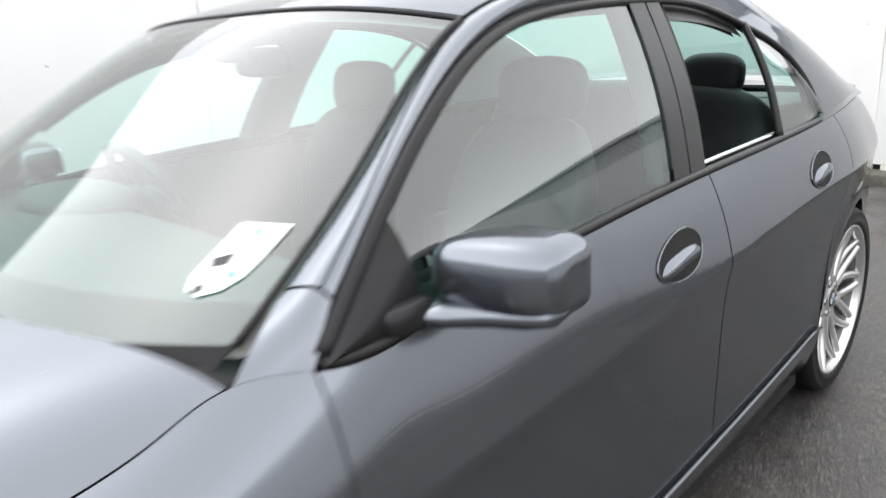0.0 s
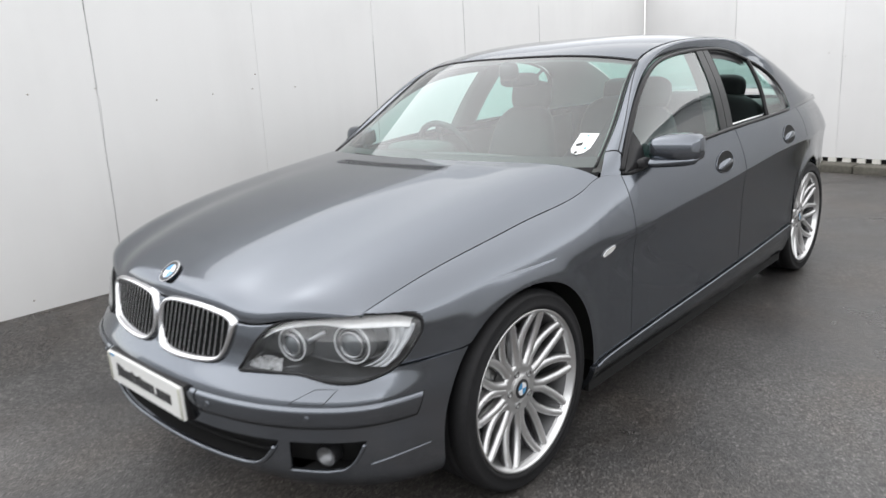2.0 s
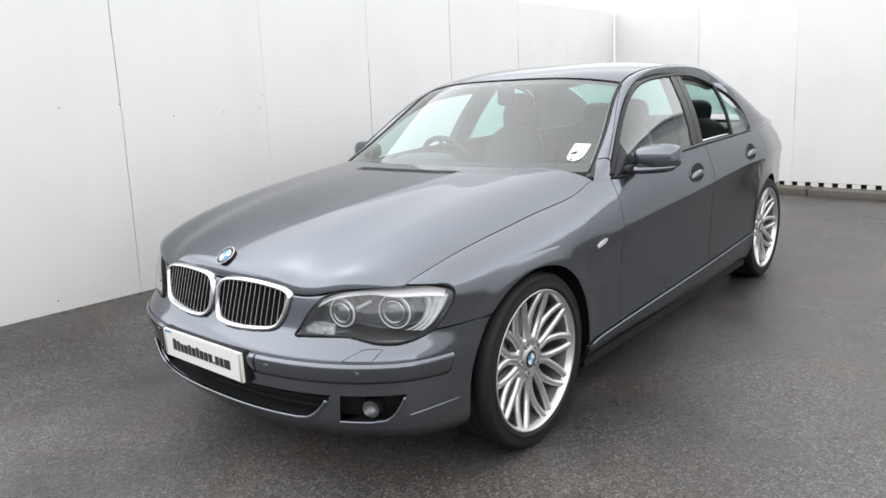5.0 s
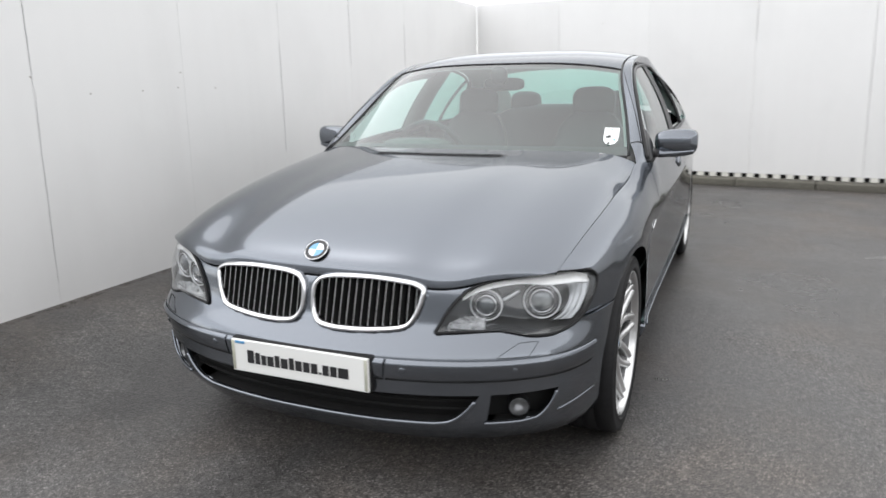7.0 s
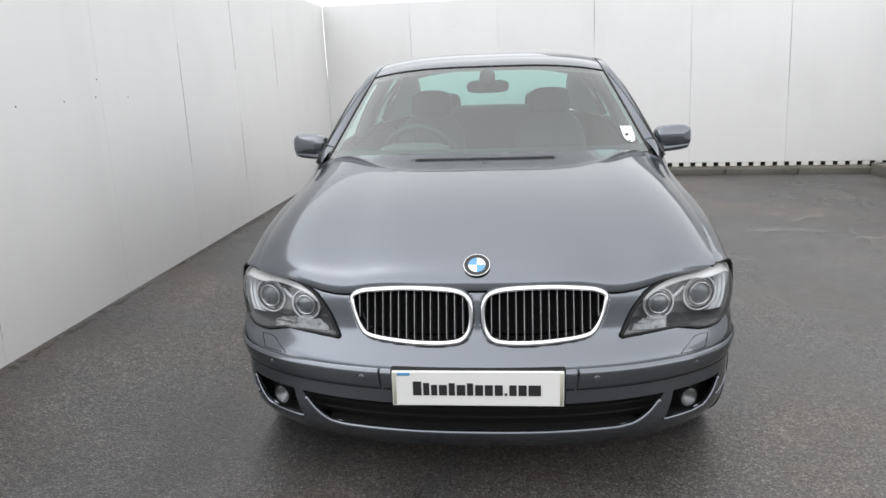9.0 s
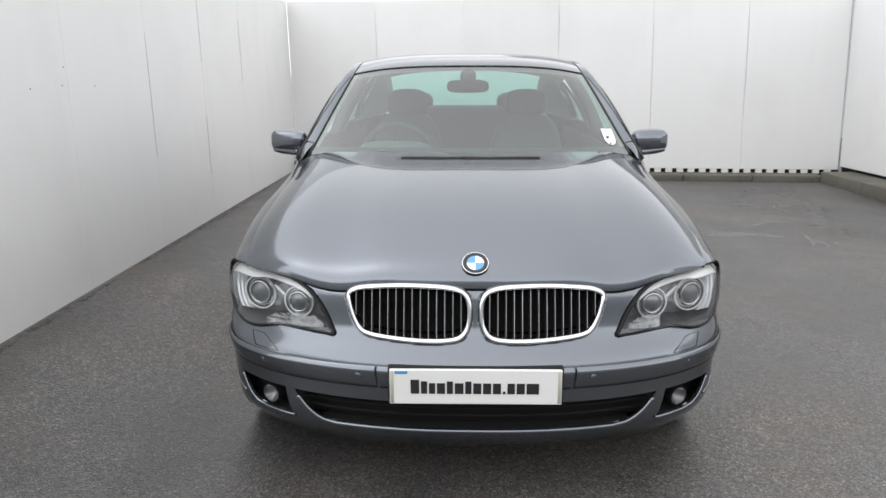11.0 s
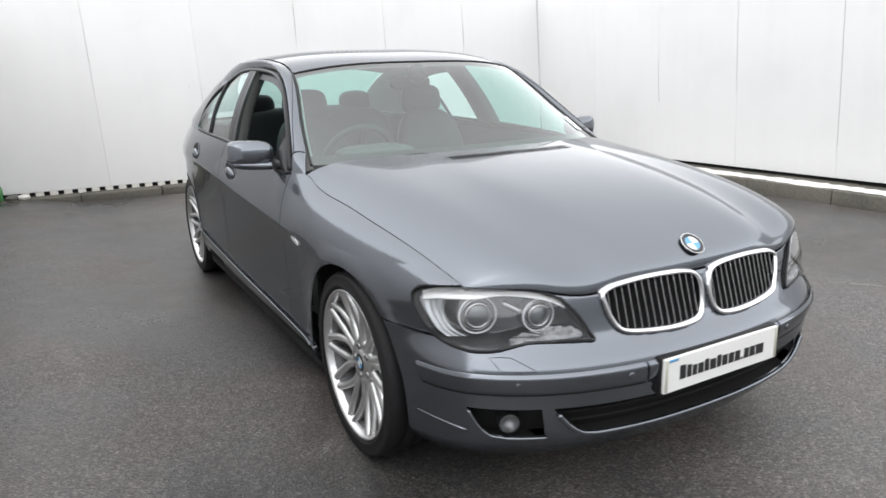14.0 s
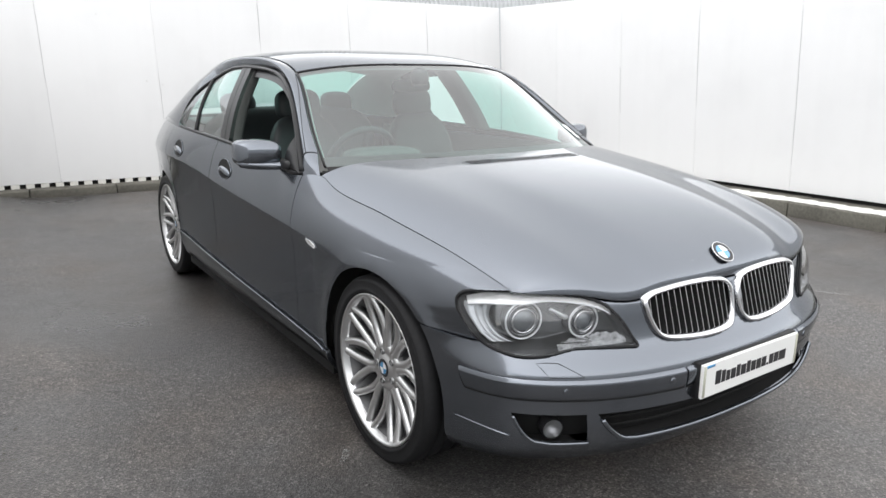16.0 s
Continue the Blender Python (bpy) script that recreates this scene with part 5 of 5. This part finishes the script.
def glazing(y0, y1, out=0.0, lean0=0.0, lean1=0.0, n=24):
    """A pane between two uprights that may lean back towards the top."""
    Y, S = np.meshgrid(np.linspace(0, 1, n), np.linspace(0.0, 0.985, 14), indexing="ij")
    y = y0 + (y1 - y0) * Y + (lean0 + (lean1 - lean0) * Y) * S
    return sheet(side_point(y, S, out))


for side in (1, -1):
    fix = (lambda vf: vf) if side > 0 else mirrored
    doors = [o for o in car.children if o.name.startswith("front_door")], [o for o in car.children if o.name.startswith("rear_door")]
    fd, rd = doors[0][0 if side > 0 else 1], doors[1][0 if side > 0 else 1]
    # mirror triangle, waist trims and window frame
    part("mirror_base", fix(glazing(0.702, 0.875, 0.004, 0.0, 0.0, 12)), TRIM, fd)
    yy = np.linspace(0.702, 2.652, 70)
    part("waist_trim", fix(tube(side_point(yy, np.full(70, 0.0), 0.006), 0.010, 8, flat=0.9)), TRIM, fd, "black waist moulding")
    trim_y = np.interp(np.linspace(0.004, 0.996, 110), np.linspace(0, 1, 600), RAIL[:, 1])
    part("frame_trim", fix(tube(side_point(trim_y, np.full(110, 0.965), 0.002), 0.010 + 0.003 * np.clip((1.5 - trim_y) / 0.5, 0, 1), 8)), TRIM, fd, "black window surround")
    # middle pillar cover, in two halves
    part("pillar_cover", fix(glazing(1.640, 1.712, 0.006, 0.14, 0.14, 6)), TRIM, fd)
    part("pillar_cover", fix(glazing(1.720, 1.792, 0.006, 0.14, 0.13, 6)), TRIM, rd)
    # upholstered inside of the middle pillar
    S = np.linspace(0.0, 0.985, 14)
    g = np.stack([side_point(yp + 0.14 * S, S, -inward) for yp, inward in ((1.615, 0.006), (1.622, 0.050), (1.645, 0.068), (1.79, 0.068), (1.812, 0.050), (1.82, 0.006))], 0)
    part("pillar_lining", fix(sheet(g)), DASH, fd, "grey inner pillar trim")
    part("window_divider", fix(tube(side_point(2.275 + 0.15 * np.linspace(0, 0.98, 16), np.linspace(0.0, 0.98, 16), 0.003), 0.011, 8)), TRIM, rd)
    if side > 0:
        g = part("front_window", fix(glazing(0.875, 1.645, 0.0, 0.0, 0.14)), GLASS, fd, "closed tinted window")
        g.visible_shadow = False
        seal = part("window_seal", fix(tube(side_point(np.linspace(1.79, 2.27, 30), np.full(30, 0.03), -0.008), 0.007, 6)), CHROME, rd, "bright strip at the foot of the open window")
    else:
        g = part("rear_window", fix(glazing(1.785, 2.275, 0.0, 0.13, 0.15)), GLASS, rd, "closed tinted window")
        g.visible_shadow = False
    def channel(y0, y1, owner):
        Y, S = np.meshgrid(np.linspace(0, 1, 30), np.linspace(0.84, 0.985, 5), indexing="ij")
        head = side_point(y0 + (y1 - y0) * Y + 0.13, S, -0.020)
        part("window_channel", fix(joined(sheet(head), sheet(head + np.array([-0.02, 0, 0]), flip=True))), TRIM, owner, "black channel of the lowered window")
    if side > 0:
        channel(1.80, 2.265, rd)
    else:
        channel(0.80, 1.62, fd)
    q = part("quarter_light", fix(glazing(2.275, 2.652, 0.0, 0.15, 0.0)), GLASS, rd, "small fixed rear side window")
    q.visible_shadow = False
    # inner door cards
    y, z = np.meshgrid(np.linspace(0.72, 2.95, 30), np.linspace(0.35, 1.0, 8), indexing="ij")
    part("door_card", fix(sheet(np.stack([np.full_like(y, 0.80), y, z], -1))), DASH, fd)
    # inside of the rail and pillar
    part("rail_lining", fix(sheet((inn[:, None] * (1 - k[None, :, None]) + out[:, None] * k[None, :, None]) * np.array([0.965, 1, 0.99]))), LINING, car)

# door mirrors
def door_mirror(side):
    fix = (lambda vf: vf) if side > 0 else mirrored
    v, f = blob(0, 0, 0, 0.097, 0.056, 0.059, 4.0, 112, 64)
    v = np.array(v)
    s = v[:, 0] / 0.097
    v[:, 2] *= 1 - 0.14 * (s < 0) * np.abs(s)
    v[:, 1] += 0.014 * s * s * (s > 0) + 0.016 * s
    v[:, 1] -= 0.016 * (1 - (v[:, 2] / 0.06) ** 2)
    m = Matrix.Translation((0.965, 0.964, 1.047))
    shell = part("door_mirror", fix(moved((v, f), m)), PAINT, car, "body-coloured door mirror")
    arm = tube([(0.862, 0.862, 0.996), (0.895, 0.895, 0.993), (0.94, 0.935, 0.994), (1.00, 0.956, 0.999), (1.035, 0.964, 1.003), (1.053, 0.970, 1.010)], [0.034, 0.040, 0.045, 0.046, 0.038, 0.014], 14, flat=0.50)
    part("mirror_foot", fix(arm), PAINT, shell, "lower mirror casing and arm")
    part("arm_base", fix(blob(0.872, 0.845, 0.998, 0.026, 0.050, 0.022, 3, 20, 10)), TRIM, shell)
    part("mirror_glass", fix(moved(blob(0, 0, 0, 0.078, 0.005, 0.044, 4.5, 40, 16), Matrix.Translation((0.966, 1.006, 1.047)))), CHROME, shell, "mirror glass")


door_mirror(1)
door_mirror(-1)


# wheels
def wheel_parts():
    """Wheel about the x axis, outer face towards +x, its middle at the origin."""
    r0, rr = 0.349, 0.281
    tyre = [(-0.105, 0.278), (-0.118, 0.292), (-0.123, 0.315), (-0.118, 0.335), (-0.100, 0.346), (-0.06, r0), (-0.056, r0 - 0.006), (-0.050, r0 - 0.006), (-0.046, r0), (-0.004, r0), (0.0, r0 - 0.006), (0.006, r0 - 0.006), (0.010, r0), (0.046, r0), (0.050, r0 - 0.006), (0.056, r0 - 0.006), (0.06, r0), (0.100, 0.346), (0.117, 0.336), (0.1205, 0.328), (0.1195, 0.326), (0.1235, 0.312), (0.1225, 0.300), (0.1245, 0.298), (0.120, 0.288), (0.108, 0.280)]
    rim = [(0.088, 0.2655), (0.093, 0.267), (0.098, 0.268), (0.106, 0.272), (0.110, 0.277), (0.113, rr), (0.117, rr + 0.001), (0.118, rr - 0.003), (0.116, rr - 0.008), (0.108, rr - 0.011), (0.098, 0.266)]
    ribs = []
    leaf = spline((0.0, 0.0150), (0.10, 0.0230), (0.28, 0.0325), (0.5, 0.0345), (0.75, 0.0300), (0.92, 0.0215), (1.0, 0.0175))
    for i in range(10):
        base = 2 * np.pi * i / 10
        for s in (-1, 1):
            t = np.linspace(0, 1, 22)
            r = 0.080 + (0.2785 - 0.080) * t
            ang = base + s * leaf(t) / r
            depth = 0.0755 + 0.0325 * t**1.5 - 0.006 * np.sin(np.pi * t)
            w = 0.0160 - 0.0012 * t
            ring = []
            for a, q, d, ww in zip(ang, r, depth, w):
                er, et = np.array([0, math.cos(a), math.sin(a)]), np.array([0, -math.sin(a), math.cos(a)])
                for c, e in ((-0.9, -0.034), (-1.0, -0.007), (-0.35, 0.0), (0.35, 0.0), (1.0, -0.007), (0.9, -0.034)):
                    ring.append(er * q + et * c * ww + np.array([d + e, 0, 0]))
            f = [[j * 6 + a, j * 6 + (a + 1) % 6, (j + 1) * 6 + (a + 1) % 6, (j + 1) * 6 + a] for j in range(21) for a in range(6)]
            ribs.append((np.array(ring), f))
    hub = [(0.03, 0.093), (0.064, 0.092), (0.071, 0.089), (0.0745, 0.082), (0.0745, 0.070), (0.072, 0.060), (0.0725, 0.053), (0.077, 0.046), (0.080, 0.040), (0.081, 0.034)]
    return lathe(tyre, 96), lathe(rim, 96), ribs, lathe(hub, 60)


def make_wheel(name_at, outward):
    tyre, rim, ribs, hub = wheel_parts()
    holder = new("wheel")
    holder.parent = car
    holder.matrix_local = Matrix.Translation(((0.792 if name_at < 1 else 0.779) * outward, name_at + 0.006, HUB_Z + 0.003)) @ (Matrix.Identity(4) if outward > 0 else pose(0, 0, 0, 0, 0, 180))
    part("tyre", tyre, RUBBER, holder, "low-profile black tyre")
    part("rim", rim, ALLOY, holder, "silver alloy rim")
    for r in ribs:
        part("spoke", r, ALLOY, holder)
    part("hub", hub, ALLOY, holder)
    part("hub_back", lathe([(0.02, 0.001), (0.02, 0.10)], 30), DISC, holder)
    for i in range(5):
        a = 2 * np.pi * (i + 0.5) / 5
        part("bolt", moved(lathe([(0.050, 0.0125), (0.078, 0.0125), (0.080, 0.010), (0.073, 0.009), (0.073, 0.0005)], 12), Matrix.Translation((0, 0.060 * math.cos(a), 0.060 * math.sin(a)))), DISC, holder)
    m = Matrix.Translation((0.079, 0, 0)) @ pose(0, 0, 0, 0, 90, 0) @ pose(0, 0, 0, 0, 0, 90)
    badge_on(holder, m, 0.0345)
    part("brake_disc", lathe([(0.0, 0.08), (0.0, 0.172), (0.024, 0.172), (0.024, 0.08)], 60), DISC, holder, "steel brake disc")
    v, f = blob(0.012, 0.12, 0.06, 0.04, 0.055, 0.085, 4, 20, 10)
    part("brake_caliper", (v, f), BLACK, holder)
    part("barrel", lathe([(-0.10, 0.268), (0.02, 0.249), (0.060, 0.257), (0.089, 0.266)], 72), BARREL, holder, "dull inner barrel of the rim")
    # near-black disc closes the back of the wheel, shade put into its colour
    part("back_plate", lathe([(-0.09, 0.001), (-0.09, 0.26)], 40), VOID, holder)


def badge_on(parent, m, r):
    part("centre_cap", moved(lathe([(-0.004, r), (0.003, r), (0.004, r * 0.94), (0.004, r * 0.66)], 36, "z"), m), INK, parent)
    for q in range(4):
        a = np.linspace(q * np.pi / 2, (q + 1) * np.pi / 2, 7)
        v = [(0, 0, 0.0042)] + [(r * 0.66 * math.cos(t), r * 0.66 * math.sin(t), 0.0042) for t in a]
        part("cap_field", moved((np.array(v), [[0, i, i + 1] for i in range(1, 7)]), m), BLUE if q % 2 else WHITE, parent)


for yy in (0.0, BASE):
    for s in (1, -1):
        make_wheel(yy, s)
        # wheel housing
        a = np.radians(np.linspace(-12, 192, 40))
        g = np.stack([np.stack([np.full(40, xx * s), yy + (ARCH + 0.004) * np.cos(a), HUB_Z + (ARCH + 0.004) * np.sin(a)], -1) for xx in (0.55, 0.70, 0.835)], 1)
        part("wheel_housing", sheet(g, flip=s > 0), VOID, car)
        disc = filled([(math.cos(t), math.sin(t)) for t in np.linspace(0, 2 * np.pi, 30, endpoint=False)], lambda p, q: np.stack([np.full_like(p, 0.56 * s), yy + 0.385 * p, HUB_Z + 0.04 + 0.385 * np.clip(q, -0.6, 1)], -1), 3)
        part("housing_wall", disc, VOID, car)

# underbody and cabin floor
part("underbody", joined(box(-0.88, 0.88, 0.42, 2.58, 0.17, 0.21), box(-0.50, 0.50, -0.42, 3.8, 0.20, 0.25), box(-0.60, 0.60, 3.4, 3.85, 0.22, 0.27)), VOID, car, smooth=False)
part("bulkhead", joined(box(-0.80, 0.80, 0.60, 0.64, 0.2, 0.93), box(-0.78, 0.78, 0.62, 3.3, 0.24, 0.30), box(-0.70, 0.70, 3.28, 3.32, 0.3, 1.05)), DASH, car, smooth=False)

# ---- interior ----
U, V = np.meshgrid(np.linspace(-1, 1, 50), np.linspace(0, 1, 20), indexing="ij")
y = 0.62 - 0.20 * (1 - np.abs(U) ** 2.3) + (1.02 - 0.62 + 0.20 * (1 - np.abs(U) ** 2.3)) * V
z = 0.985 - 0.02 * V + 0.042 * np.sin(np.pi * V) * (0.6 + 0.4 * np.cos(U * 3)) - 0.25 * np.clip((V - 0.85) / 0.15, 0, 1) ** 2
part("dashboard", sheet(np.stack([0.765 * U, y, z], -1)), DASH, car, "dark grey moulded dashboard")
wheel_m = Matrix.Translation((-0.385, 1.07, 0.957)) @ pose(0, 0, 0, -65, 0, 0)
stw = part("steering_wheel", moved(tube([(0.185 * math.cos(a), 0.185 * math.sin(a), 0) for a in np.linspace(0, 2 * np.pi, 48, endpoint=False)], 0.0165, 10, True), wheel_m), LEATHER, car, "dark leather steering wheel")
part("airbag_boss", moved(blob(0, 0, -0.01, 0.085, 0.065, 0.03, 3, 24, 12), wheel_m), LEATHER, stw)
for a in (0.1, math.pi - 0.1, -math.pi / 2):
    part("spoke", moved(tube([(0.06 * math.cos(a), 0.06 * math.sin(a), -0.005), (0.18 * math.cos(a), 0.18 * math.sin(a), 0)], 0.016, 8, flat=0.5), wheel_m), LEATHER, stw)
part("binnacle", blob(-0.385, 0.86, 1.005, 0.19, 0.12, 0.045, 3, 30, 12), DASH, car)


def seat(x, y, wide):
    s = part("front_seat", blob(x, y + 0.26, 0.52, wide, 0.27, 0.11, 3.5), LEATHER, car, "dark leather seat")
    v, f = blob(0, 0, 0, wide * 0.98, 0.085, 0.36, 3.2, 32, 20)
    v = np.array(v)
    v[:, 1] -= 0.05 * (np.abs(v[:, 0]) / wide) ** 2
    v[:, 0] *= 1 - 0.14 * np.clip(v[:, 2] / 0.36, 0, 1)
    part("backrest", moved((v, f), Matrix.Translation((x, y + 0.58, 0.80)) @ pose(0, 0, 0, -14)), LEATHER, s)
    part("headrest", moved(blob(0, 0, 0, 0.134, 0.058, 0.092, 3.2), Matrix.Translation((x, y + 0.675, 1.205)) @ pose(0, 0, 0, -8)), LEATHER, s)
    for dx in (-0.05, 0.05):
        part("headrest_post", tube([(x + dx, y + 0.66, 1.08), (x + dx, y + 0.675, 1.16)], 0.006, 8), CHROME, s)


seat(0.385, 1.16, 0.245)
seat(-0.385, 1.18, 0.245)
bench = part("rear_bench", blob(0, 2.52, 0.52, 0.66, 0.28, 0.13, 4), LEATHER, car, "dark leather rear bench")
part("backrest", moved(blob(0, 0, 0, 0.66, 0.09, 0.34, 4), Matrix.Translation((0, 2.84, 0.82)) @ pose(0, 0, 0, -18)), LEATHER, bench)
for x in (-0.38, 0.38):
    part("headrest", moved(blob(0, 0, 0, 0.125, 0.05, 0.085, 3), Matrix.Translation((x, 2.93, 1.165)) @ pose(0, 0, 0, -10)), LEATHER, bench)
part("parcel_shelf", box(-0.62, 0.62, 2.95, 3.55, 1.03, 1.05, 0.01), DASH, car)

# rear-view mirror and sensor pod behind the screen
c = windscreen(np.array(0.0), np.array(0.86))
irm = part("interior_mirror", blob(0.0, float(c[1]) + 0.19, float(c[2]) - 0.060, 0.118, 0.018, 0.036, 3.5), BLACK, car, "black interior mirror")
part("sensor_pod", blob(0.0, float(c[1]) + 0.105, float(c[2]) - 0.012, 0.044, 0.05, 0.046, 2.6), BLACK, irm)
part("mirror_stem", tube([(0, float(c[1]) + 0.10, float(c[2]) - 0.02), (0, float(c[1]) + 0.18, float(c[2]) - 0.055)], 0.012, 8), BLACK, irm)

# windscreen sticker (paper shield with faint print)
def on_glass(a, b, lift):
    q = windscreen(a, b)
    return q + np.array([0, -0.003 + lift, 0.002])


sh = np.array([(-0.075, 0.09), (0.075, 0.09), (0.075, 0.0), (0.07, -0.05), (0.045, -0.085), (0, -0.10), (-0.045, -0.085), (-0.07, -0.05), (-0.075, 0.0)])
sh = sh * np.array([0.41, 0.50])
def sticker_lay(a, b):
    return on_glass(0.903 + a / 0.75 + b * 0.16, 0.20 + b / 0.52, 0.0)


st = part("sticker", filled(sh, sticker_lay, 4), PAPER, screen, "white paper sticker with teal print")
def sticker_print(name, pts, mat):
    p = (np.array(pts, float) - np.mean(pts, axis=0)) * 0.6 + np.mean(pts, axis=0) * np.array([0.62, 0.74])
    v, f = filled(p, sticker_lay, 3)
    part(name, (v - np.array([0, 0.0012, -0.0008]), f), mat, st)


sticker_print("print_dot", [(0.0 + 0.007 * math.cos(t), 0.045 + 0.007 * math.sin(t)) for t in np.linspace(0, 2 * np.pi, 16, endpoint=False)], TEAL)
sticker_print("print_block", [(-0.038, -0.006), (-0.004, 0.010), (0.0, -0.014), (-0.026, -0.022)], INK)
sticker_print("print_dot", [(0.024 + 0.008 * math.cos(t), -0.03 + 0.008 * math.sin(t)) for t in np.linspace(0, 2 * np.pi, 16, endpoint=False)], TEAL)
sticker_print("print_dot", [(-0.01 + 0.009 * math.cos(t), -0.055 + 0.009 * math.sin(t)) for t in np.linspace(0, 2 * np.pi, 16, endpoint=False)], INK)

# wipers at rest on the foot of the screen
def wiper(a, b):
    u = np.linspace(a, b, 24)
    p = windscreen(u, np.linspace(0.0, 0.035, 24)) + np.array([0, -0.010, 0.006])
    w = part("wiper", tube(p - np.array([0, 0, 0.001]), 0.0045, 6), BLACK, car, "black windscreen wiper")
    part("wiper_blade", tube(p + np.array([0, 0.004, -0.014]), 0.003, 5), RUBBER, w)


# the screen's dark printed foot, tucked down behind the bonnet
uu = np.linspace(-0.985, 0.985, 60)
foot = windscreen(uu, np.zeros(60))
part("screen_foot", sheet(np.stack([foot, foot + np.array([0, -0.030, -0.026]), foot + np.array([0, -0.055, -0.052])], 1), flip=True), BLACK, screen)
wiper(0.42, -0.52)
part("scuttle", sheet(np.stack([bonnet_point(np.linspace(-0.99, 0.99, 50), np.full(50, 0.995)) - np.array([0, 0, 0.012]), windscreen(np.linspace(-0.99, 0.99, 50), np.full(50, 0.0)) + np.array([0, 0.03, -0.02])], 1), flip=True), BLACK, car)
